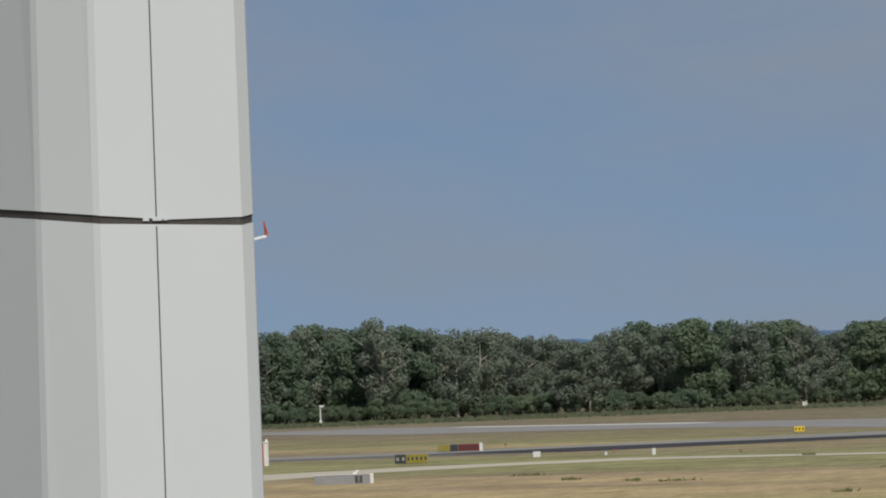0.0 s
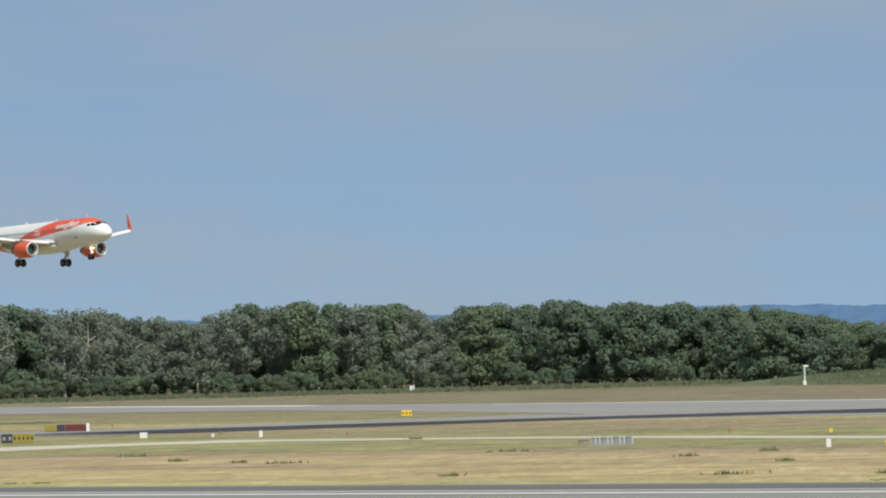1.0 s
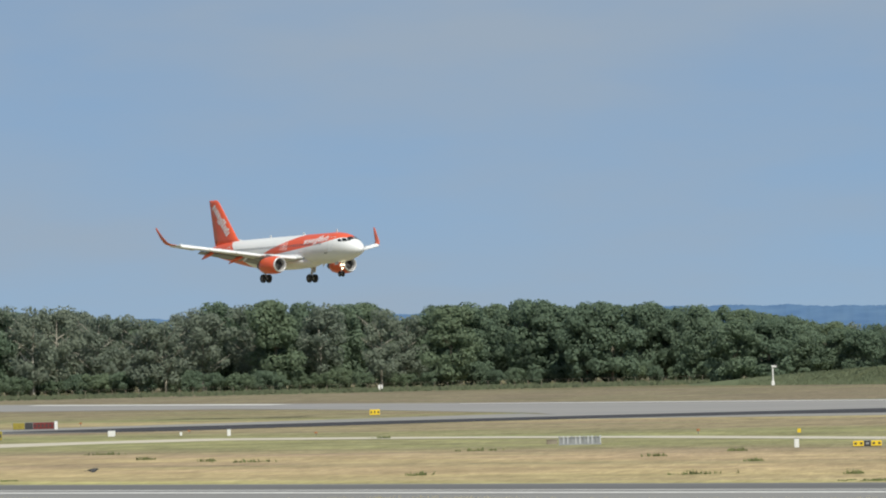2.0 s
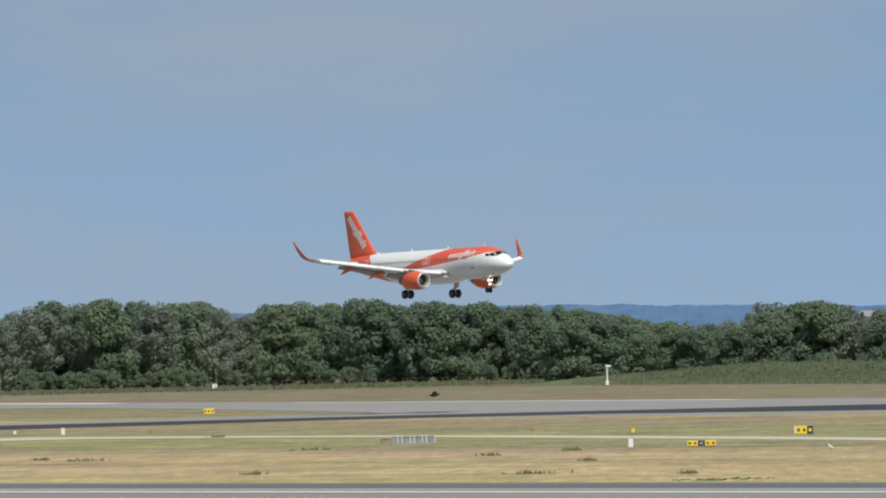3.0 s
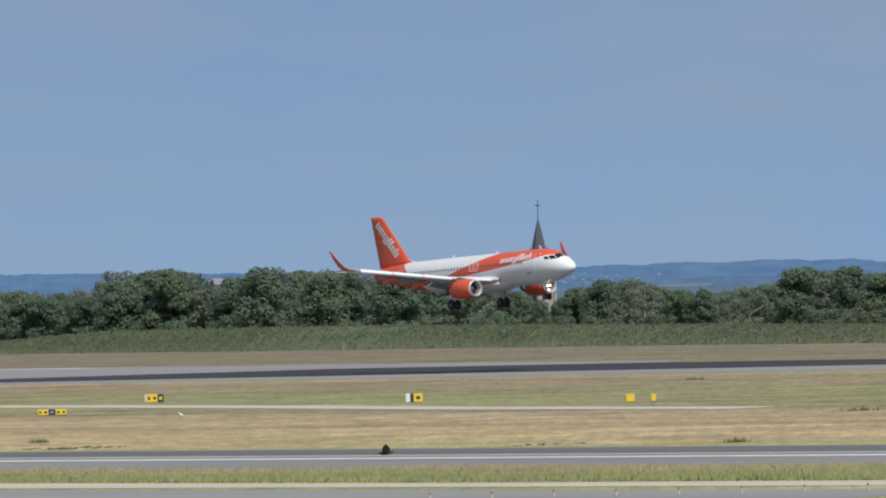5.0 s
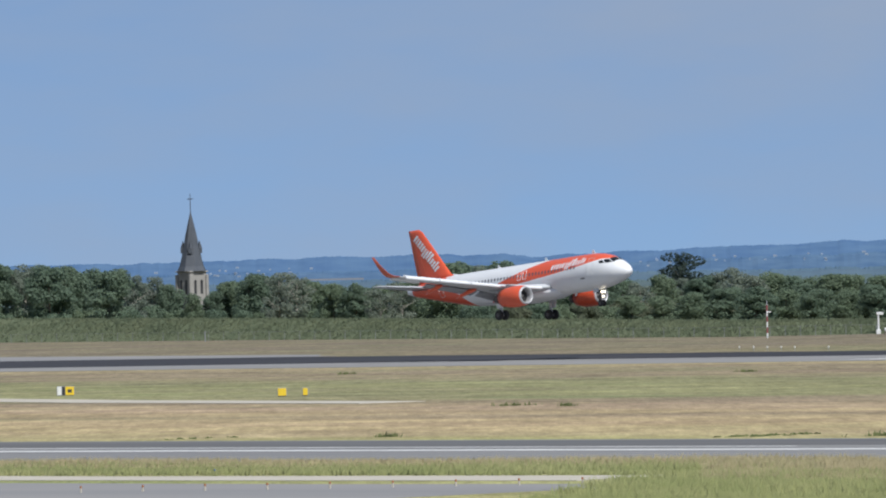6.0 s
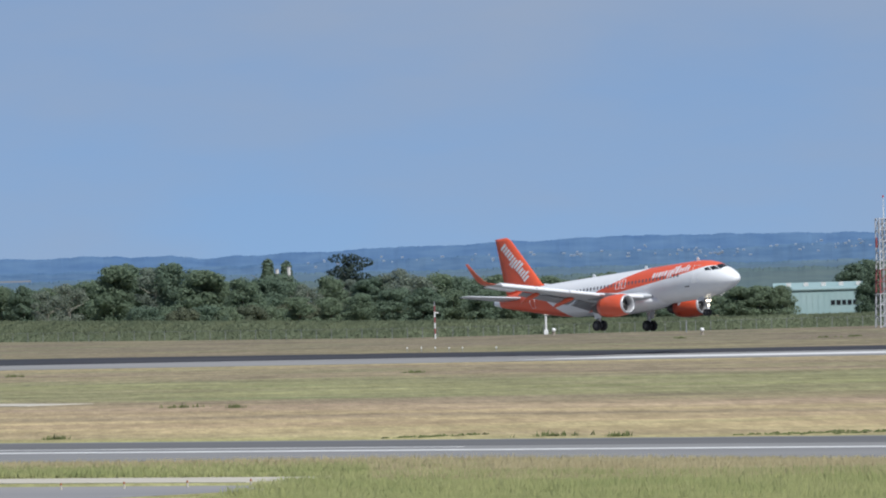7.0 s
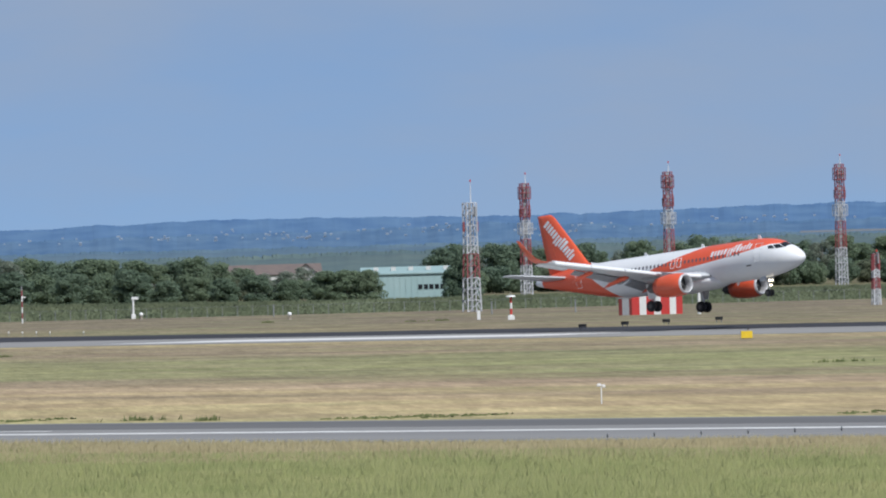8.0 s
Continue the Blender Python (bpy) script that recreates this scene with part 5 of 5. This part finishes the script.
    part("post", tubed((0, 0, -0.05), (0, 0, 1.1), 0.035, n=8), WHITE, ob)
    part("head", boxed(-0.26, 0.02, -0.1, 0.1, 1.02, 1.2, bevel=0.04), WHITE, ob)
    part("head", boxed(0.05, 0.24, -0.1, 0.1, 0.95, 1.14, bevel=0.04), WHITE, ob)
    # short marker sticks
    for k in range(9):
        ob = thing("edge_stick", "short tan stick with a dark rusty cap by the sandy track", "marker", face(-348.2 + 2.56 * k, 293.1 + 1.67 * k), "edge sticks by the track")
        part("stick", tubed((0, 0, -0.05), (0, 0, 0.26), 0.055, 0.045), GRAVEL, ob)
        part("cap", tubed((0, 0, 0.25), (0, 0, 0.36), 0.06, 0.04), RUST, ob)
    for k in range(6):
        ob = thing("edge_stick", "short dark stick at the taxiway edge", "marker", face(-319.1 + 1.6 * k, 350.3 + 1.68 * k), "edge sticks at the taxiway")
        part("stick", tubed((0, 0, -0.05), (0, 0, 0.2), 0.035), BLACK, ob)
        part("cap", tubed((0, 0, 0.19), (0, 0, 0.25), 0.045), GREY, ob)
    for x, y in ((-822.3, 795.0), (-818, 793.2), (-813.4, 791), (-809, 789), (-804.7, 787), (-796, 784)):
        ob = thing("approach_light", "tiny white approach light on a stem", "lamp", face(x, y), "approach lights")
        part("stem", tubed((0, 0, -0.05), (0, 0, 0.42), 0.03), GREY, ob)
        part("head", tubed((0, 0, 0.40), (0, 0, 0.58), 0.09, 0.07), WHITE, ob)
    for x, y in ((-691.8, 756.0), (-701.4, 773.3), (-707.4, 786.7), (-711.1, 799.6)):
        ob = thing("slope_light", "black glide-slope light box on short legs", "lamp", face(x, y, 0.05), "glide-slope lights")
        part("box", boxed(-0.42, 0.42, -0.3, 0.3, 0.2, 0.55, bevel=0.03), BLACK, ob)
        for s in (-1, 1):
            part("leg", tubed((s * 0.25, 0, -0.08), (s * 0.25, 0, 0.22), 0.05), GREY, ob)
        part("hood", boxed(-0.44, 0.44, -0.42, -0.25, 0.5, 0.57), BLACK, ob)
    ob = thing("edge_stick", "tiny blue edge light", "lamp", face(-372.3, 322.4))
    part("stick", tubed((0, 0, -0.05), (0, 0, 0.16), 0.04), GREY, ob)
    part("cap", tubed((0, 0, 0.15), (0, 0, 0.27), 0.06), material("blue glass", (0.1, 0.25, 0.6), 0.2), ob, "blue cap")


def lattice_mast(x, y, h, w, antenna, label):
    ob = thing("lattice_mast", label, "mast", face(x, y, 0, 20), "lattice masts")
    cuts = [0, 0.31 * h, 0.53 * h, 0.69 * h, h]
    for i in range(4):
        mat = (MAST_WHITE, MAST_RED, MAST_WHITE, MAST_RED)[i] if h < 10 or h > 16 else (MAST_WHITE, MAST_RED, MAST_WHITE, MAST_WHITE)[i]
        bm = bmesh.new()
        z0, z1 = cuts[i], cuts[i + 1]

        def half(z):
            return w / 2 * (1.18 - 0.3 * min(1, z / (0.64 * h)))
        n = max(2, round((z1 - z0) / 1.35))
        for k in range(n):
            a, b = z0 + (z1 - z0) * k / n, z0 + (z1 - z0) * (k + 1) / n
            ca = [(sx * half(a), sy * half(a), a - (0.1 if a == 0 else 0)) for sx, sy in ((1, 1), (-1, 1), (-1, -1), (1, -1))]
            cb = [(sx * half(b), sy * half(b), b) for sx, sy in ((1, 1), (-1, 1), (-1, -1), (1, -1))]
            for j in range(4):
                tube(bm, ca[j], cb[j], 0.10, n=4)
                tube(bm, ca[j], cb[(j + 1) % 4], 0.055, n=4)
                tube(bm, cb[j], cb[(j + 1) % 4], 0.055, n=4)
        part("lattice_section", bm, mat, ob, "red lattice section" if i % 2 else "white lattice section")
    # cabling up the middle, drums and dishes, whip antenna
    part("cable_ladder", boxed(-0.18, 0.18, -0.06, 0.06, 0, h), GREY, ob)
    # cages of dipoles: rings joined by upright bars
    for z0, z1, r, mt in ((0.575, 0.665, 0.95, MAST_WHITE), (0.72, 0.785, 0.72, MAST_RED), (0.87, 0.97, 0.80, MAST_RED)) if h > 16 else ():
        bm = bmesh.new()
        for j in range(12):
            a, b = 2 * math.pi * j / 12, 2 * math.pi * (j + 1) / 12
            p, q = (math.cos(a) * w * r, math.sin(a) * w * r), (math.cos(b) * w * r, math.sin(b) * w * r)
            tube(bm, (*p, z0 * h), (*p, z1 * h), 0.05, n=4)
            for f in (0, 0.5, 1):
                z = (z0 + (z1 - z0) * f) * h
                tube(bm, (*p, z), (*q, z), 0.06, n=4)
            tube(bm, (0, 0, z0 * h), (*p, z0 * h), 0.05, n=4)
        part("antenna_cage", bm, mt, ob)
    for k in range(4):
        a = k * 1.7
        part("panel_antenna", boxed(-0.15, 0.15, -0.1, 0.1, -0.7, 0.7, bevel=0.03), GREY if k % 2 else MAST_RED, ob, m=pose(math.cos(a) * w * 0.62, math.sin(a) * w * 0.62, h * (0.78 + 0.14 * (k % 2)), 0, 0, math.degrees(a)))
    part("whip", tubed((0.2, 0, h), (0.2, 0, h + antenna), 0.07, 0.03, n=6), WHITE, ob)
    part("beacon", tubed((0.2, 0, h + antenna), (0.2, 0, h + antenna + 0.3), 0.12, 0.1, n=8), RED, ob, "red beacon")


def masts():
    lattice_mast(-905.5, 967.1, 15.0, 1.7, 2.9, "grey, red and white lattice mast, the shortest")
    lattice_mast(-1012.4, 1093.8, 18.4, 1.25, 1.4, "red and white lattice mast with drum antennas")
    lattice_mast(-1070.8, 1192.1, 20.3, 1.35, 1.5, "red and white lattice mast with drum antennas")
    lattice_mast(-1118.8, 1291.2, 21.5, 1.45, 1.5, "tall red and white lattice mast with drum antennas")
    lattice_mast(-814.5, 946.7, 6.6, 0.8, 0.3, "small red and white lattice mast")
    ob = thing("striped_cabin", "red and white vertically striped equipment cabin", "cabin", face(-801.4, 888.4))
    widths = [(0.45, SIGN_RED), (0.85, GREY), (0.35, SIGN_RED), (0.95, RED), (0.85, WHITE), (0.95, RED), (0.85, WHITE), (1.1, RED), (0.8, WHITE), (0.8, RED)]
    u = -3.98
    for w, mt in widths:
        part("stripe_panel", boxed(u, u + w, -1.2, 1.2, -0.1, 2.42 if u > -2.4 else 2.1, bevel=0.02), mt, ob)
        u += w
    part("roof", boxed(-2.4, u + 0.06, -1.28, 1.28, 2.42, 2.52), GREY, ob)
    part("roof", boxed(-4.02, -2.42, -1.25, 1.25, 2.1, 2.2), GREY, ob)


# ---------------------------------------------------------------- far buildings
SLATE = material("slate roof", (0.055, 0.064, 0.078), 0.6, other=(0.085, 0.094, 0.108), size=0.6)
STONE = material("pale limestone", (0.33, 0.315, 0.285), 0.85, other=(0.24, 0.23, 0.215), size=0.4, bump=0.3)
WALL = material("light plaster", (0.58, 0.57, 0.55), 0.85, other=(0.5, 0.49, 0.47), size=0.5)
ROOF = material("brown roof tiles", (0.17, 0.13, 0.115), 0.85, other=(0.12, 0.10, 0.095), size=0.7)
TURQ = material("turquoise sheeting", (0.26, 0.38, 0.38), 0.7, other=(0.31, 0.42, 0.42), size=0.3)


def church():
    ob = thing("church", "stone church tower with a tall slate spire and cross", "church", Matrix.Translation(bearing(49.22, 2300)) @ pose(0, 0, 0, 0, 0, 49.22 + 38))
    tower = part("tower", boxed(-2.5, 2.5, -2.5, 2.5, -0.3, 11.9, bevel=0.12), STONE, ob, "pale stone tower")
    for sx in (-1, 1):
        for sy in (-1, 1):
            part("buttress", boxed(sx * 2.5 - 0.4, sx * 2.5 + 0.4, sy * 2.5 - 0.4, sy * 2.5 + 0.4, -0.3, 11.2, bevel=0.1), STONE, tower)
    for k in range(4):
        for o in (-0.95, 0.95):
            bm = bmesh.new()
            box(bm, o - 0.36, o + 0.36, -2.55, -2.4, 6.6, 9.6)
            tube(bm, (o, -2.55, 9.6), (o, -2.4, 9.6), 0.36, n=14)
            part("belfry_opening", bm, BLACK, tower, "dark arched belfry opening", m=pose(0, 0, 0, 0, 0, 90 * k))
    part("cornice", boxed(-2.85, 2.85, -2.85, 2.85, 11.75, 12.1, bevel=0.08), STONE, tower)
    rr = []
    for z, r in ((12.05, 3.6), (13.2, 3.05), (14.8, 2.6), (17.5, 2.0), (20.5, 1.45), (23.5, 0.75), (26.2, 0.08)):
        rr.append([(math.cos(math.pi / 4 * j + math.pi / 8) * r, math.sin(math.pi / 4 * j + math.pi / 8) * r, z) for j in range(8)])
    v, q = loft(rr)
    spire = part("spire", mesh_of("spire", v, q, SLATE), SLATE, ob, "dark slate spire")
    for k in range(4):
        bm = bmesh.new()
        box(bm, -0.45, 0.45, -2.55, -1.4, 16.3, 17.6)
        tube(bm, (0, -2.0, 17.5), (0, -2.0, 19.4), 0.6, 0.02, n=4)
        part("dormer", bm, SLATE, spire, "slate spire dormer", m=pose(0, 0, 0, 0, 0, 90 * k + 45))
    bm = tubed((0, 0, 26.0), (0, 0, 30.6), 0.11, 0.07, n=6)
    tube(bm, (-0.5, 0.5, 29.3), (0.5, -0.5, 29.3), 0.10, n=6)
    part("cross", bm, BLACK, spire, "dark iron cross")


def house(name, label, az, d, w, deep, eaves, ridge, wall, roof, turn=0.0, windows=0):
    ob = thing(name, label, "house", Matrix.Translation(bearing(az, d)) @ pose(0, 0, 0, 0, 0, az + turn))
    part("wall", boxed(-w / 2, w / 2, -deep / 2, deep / 2, -0.2, eaves), wall, ob)
    for s in (-1, 1):
        part("gable", slab([(s * w / 2, -deep / 2, eaves), (s * w / 2, deep / 2, eaves), (s * w / 2, 0, ridge - 0.05)], 0.12), wall, ob)
        part("roof", slab([(-w / 2 - 0.3, s * (deep / 2 + 0.3), eaves - 0.2), (w / 2 + 0.3, s * (deep / 2 + 0.3), eaves - 0.2), (w / 2 + 0.3, 0, ridge), (-w / 2 - 0.3, 0, ridge)], 0.18), roof, ob)
    for i in range(windows):
        x = -w / 2 + w * (i + 0.5) / windows
        part("window", boxed(x - 0.45, x + 0.45, -deep / 2 - 0.03, -deep / 2 + 0.02, eaves - 1.7, eaves - 0.6), GLASS_DARK, ob)
    return ob


def buildings():
    church()
    house("house", "pale house among the trees", 51.10, 1893, 4.2, 5, 12.2, 13.2, WALL, GREY, 10)
    house("house", "pale gabled house half hidden by trees", 47.96, 1815, 4.2, 5.0, 4.4, 6.2, WALL, SLATE, 60, 1)
    house("house", "small white gabled house", 44.08, 1880, 3.6, 4.0, 4.6, 6.1, WALL, ROOF, 70, 1)
    house("barn", "long low barn with a brown roof", 44.35, 1905, 22, 9, 4.2, 6.0, WALL, ROOF, 4)
    house("barn", "low barn with a reddish roof", 45.0, 1890, 9, 7, 4.2, 5.8, WALL, ROOF, 12)
    ob = thing("industrial_hall", "turquoise metal hall with a window band", "hall", Matrix.Translation(bearing(43.42, 1650)) @ pose(0, 0, 0, 0, 0, 43.42))
    part("wall", boxed(-10, 10, -5, 5, -0.2, 4.4), TURQ, ob)
    for i in range(20):
        part("rib", boxed(-10 + i + 0.44, -10 + i + 0.56, -5.06, -5.0, -0.2, 4.4), TURQ, ob)
    part("roof", slab([(-10.3, -5.3, 4.4), (10.3, -5.3, 4.4), (10.3, 5, 5.5), (-10.3, 5, 5.5)], 0.2), TURQ, ob)
    for i in range(5):
        part("window", boxed(-0.4 + 0.95 * i, 0.3 + 0.95 * i, -5.09, -5.02, 1.7, 2.5), GLASS_DARK, ob)
    for i in range(6):
        part("roof_vent", boxed(-8 + 3 * i, -7.2 + 3 * i, -1, 0, 4.9, 5.6), WALL, ob)
    for az, h in ((46.73, 10.4), (46.66, 10.8)):
        ob = thing("chimney", "slim white chimney rising out of the trees", "chimney", Matrix.Translation(bearing(az, 1960)), "white chimneys")
        part("shaft", tubed((0, 0, -0.2), (0, 0, h), 0.45, 0.36, n=12), WALL, ob)
        part("rim", tubed((0, 0, h), (0, 0, h + 0.15), 0.42, n=12), GREY, ob)


def fences():
    ob = thing("fence", "thin perimeter fence of dark posts and wire", "fence", pose(0, 0, 0))
    last = None
    for i in range(70):
        az = 57.6 - 0.08 * i
        p = bearing(az, 1965)
        part("post", tubed((0, 0, -0.1), (0, 0, 1.5), 0.055, n=5), BARK, ob, m=Matrix.Translation(p))
        if last is not None:
            part("wire", tubed(last + Vector((0, 0, 1.6)), p + Vector((0, 0, 1.6)), 0.012, n=4), BARK, ob)
        last = p
    ob = thing("fence", "thin grey wire fence along the foot of the embankment", "fence", pose(0, 0, 0))
    stake = mesh_from(tubed((0, 0, -0.1), (0, 0, 1.45), 0.035, n=5), "post", GREY)
    last = None
    for i in range(130):
        az, d, top = berm_line(0.08 + 0.8 * i / 130)
        p = bearing(az, d - 6)
        part("post", stake, GREY, ob, m=Matrix.Translation(p))
        if last is not None:
            part("wire", tubed(last + Vector((0, 0, 1.4)), p + Vector((0, 0, 1.4)), 0.012, n=4), GREY, ob)
        last = p
    for az, d in ((49.15, 1540), (50.4, 1600), (43.0, 1270), (44.3, 1330), (45.3, 1380), (42.5, 1262)):
        ob = thing("fence_post", "lone pale post before the embankment", "post", Matrix.Translation(bearing(az, d)), "lone posts")
        part("post", tubed((0, 0, -0.1), (0, 0, 1.6), 0.09, n=6), GREY, ob)
        part("cap", tubed((0, 0, 1.6), (0, 0, 1.7), 0.13, n=6), GREY, ob)


def weed_clumps():
    spots = [(-758, 498), (-715, 474), (-693, 466), (-681, 462), (-818, 572), (-586, 413), (-704, 503), (-641, 476), (-655, 495), (-552, 414), (-533, 413), (-520, 485), (-529, 488), (-657, 636), (-442, 397), (-395, 394), (-388, 392), (-283, 300), (-474, 547), (-600, 455), (-861, 881), (-816, 861), (-730, 650), (-816, 866)]
    rng = np.random.default_rng(31)
    for i, (x, y) in enumerate(spots):
        n = 34
        p = np.column_stack([rng.normal(0, 0.4 if i % 3 else 1.1, n), rng.normal(0, 0.5, n), np.zeros(n)])
        ob = blades("weed_clump", p, rng.uniform(0.15, 0.42, n), np.full(n, 0.22), WEED, "green weed clump in the dry grass", 50 + i, 3)
        ob.matrix_basis = face(x, y)
        tagged(ob, category="weeds", group="weed clumps", kind="stuff")


# ---------------------------------------------------------------- birds
FEATHER = material("dark feathers", (0.03, 0.03, 0.033), 0.7, other=(0.06, 0.06, 0.065), size=8)


def flying_bird(label, k=0.9):
    ob = thing("bird", label, "bird", pose(0, 0, 0), "flying birds")
    rr = []
    for x, w, z in ((0.2, 0.005, 0.0), (0.16, 0.03, 0.01), (0.1, 0.045, 0.01), (0.02, 0.06, 0), (-0.08, 0.05, 0), (-0.16, 0.025, 0.01), (-0.18, 0.012, 0.01)):
        rr.append([(x, math.cos(a) * w, z + math.sin(a) * w) for a in [2 * math.pi * k / 10 for k in range(10)]])
    v, q = loft(rr)
    part("body", mesh_of("body", v, q, FEATHER, True), FEATHER, ob)
    part("tail", slab([(-0.14, -0.025, 0.01), (-0.14, 0.025, 0.01), (-0.3, 0.06, 0.0), (-0.3, -0.06, 0.0)], 0.012), FEATHER, ob)
    wings = []
    for s in (-1, 1):
        w = part("wing", slab([(0.09, s * 0.0, 0), (0.11, s * 0.16, 0), (0.02, s * 0.36, 0), (-0.07, s * 0.2, 0), (-0.09, 0, 0)], 0.014), FEATHER, ob)
        w.location = (0, s * 0.016, 0.016)
        wings.append((w, s))
    for o in ob.children:
        o.data.transform(Matrix.Scale(k, 4))
    return ob, wings


def still_bird(name, label, x, y, z, mat, size, turn):
    ob = thing(name, label, "bird", pose(x, y, z, 0, 0, turn))
    rr = []
    for u, r, c in ((0.5, 0.02, 0.95), (0.4, 0.11, 0.95), (0.3, 0.12, 0.85), (0.12, 0.2, 0.6), (-0.1, 0.22, 0.5), (-0.35, 0.1, 0.45), (-0.6, 0.03, 0.42)):
        rr.append([(u * size, math.cos(a) * r * size, (c + math.sin(a) * r) * size) for a in [2 * math.pi * k / 10 for k in range(10)]])
    v, q = loft(rr)
    part("body", mesh_of("body", v, q, mat, True), mat, ob)
    part("bill", tubed((0.48 * size, 0, 0.95 * size), (0.68 * size, 0, 0.92 * size), 0.03 * size, 0.005, n=6), RUST, ob)
    for s in (-0.08, 0.08):
        part("leg", tubed((0, s * size, -0.02), (0, s * size, 0.4 * size), 0.025 * size, n=5), RUST, ob)
    return ob


pillar()
signs()
marker_posts()
masts()
buildings()
fences()
weed_clumps()
bird_a, wings_a = flying_bird("dark bird in flight over the meadow")
bird_b, wings_b = flying_bird("dark bird in flight low over the taxiway grass")
still_bird("white_bird", "white bird standing in the dry grass", -615.5, 491.7, 0, WHITE, 0.5, 200)
still_bird("perched_bird", "dark bird perched on the yellow sign", -590.2, 667.7, 0.81, FEATHER, 0.3, 30)
meadows()


# ---------------------------------------------------------------- what moves
def motions():
    # seconds, along the runway, height of the nose, nose-up angle, bank
    flight = [(0.0, -1198.6, 31.2, 1.9, -0.4), (0.5, -1164.3, 29.0, 2.1, -0.5), (1.0, -1129.6, 27.1, 2.1, -0.6), (1.2, -1115.8, 26.3, 1.8, -0.6), (2.3, -1038.9, 22.0, 1.4, -0.6),
              (2.5, -1024.7, 21.34, 1.36, -0.6), (3.0, -989.45, 19.56, 1.16, -0.1), (3.5, -954.23, 17.77, 1.11, 0.4), (4.0, -919.29, 15.96, 1.44, 0.9), (4.5, -884.69, 14.1, 1.74, 1.1),
              (6.0, -781.23, 10.34, 5.04, -0.7), (6.5, -746.99, 9.33, 5.41, -1.2), (7.0, -712.81, 8.42, 5.36, -1.5), (7.5, -678.71, 7.88, 5.31, -1.8), (8.0, -645.06, 7.73, 5.31, -1.9)]
    walk(plane, [(t, pose(x, 738.7, z, b, -p, -0.29)) for t, x, z, p, b in flight])

    # a bird crosses from the meadow up past the trees, another low over the grass
    def fly(bird, wings, heading, rows, beat):
        walk(bird, [(t, pose(x, y, z, 0, -6, heading)) for t, x, y, z in rows])
        for w, s in wings:
            walk(w, [(k / 10, pose(0, s * 0.016, 0.016, s * (14 + 32 * math.sin(k * beat)), 0, 0)) for k in range(81)])

    fly(bird_a, wings_a, 52, [(0.0, -257.5, 139.5, 4.4), (2.3, -240.6, 161.9, 6.8), (2.5, -239.2, 164.0, 7.13), (2.9, -235.0, 169.9, 7.95), (3.5, -227.3, 180.1, 9.9), (3.8, -222.9, 185.6, 10.83), (8.0, -160.0, 262.0, 24.0)], 2.1)
    fly(bird_b, wings_b, 49, [(0.0, -228.0, 58.0, 2.0), (4.7, -165.1, 129.8, 6.14), (5.8, -150.4, 146.6, 7.3), (8.0, -121.0, 180.2, 9.6)], 2.4)


motions()
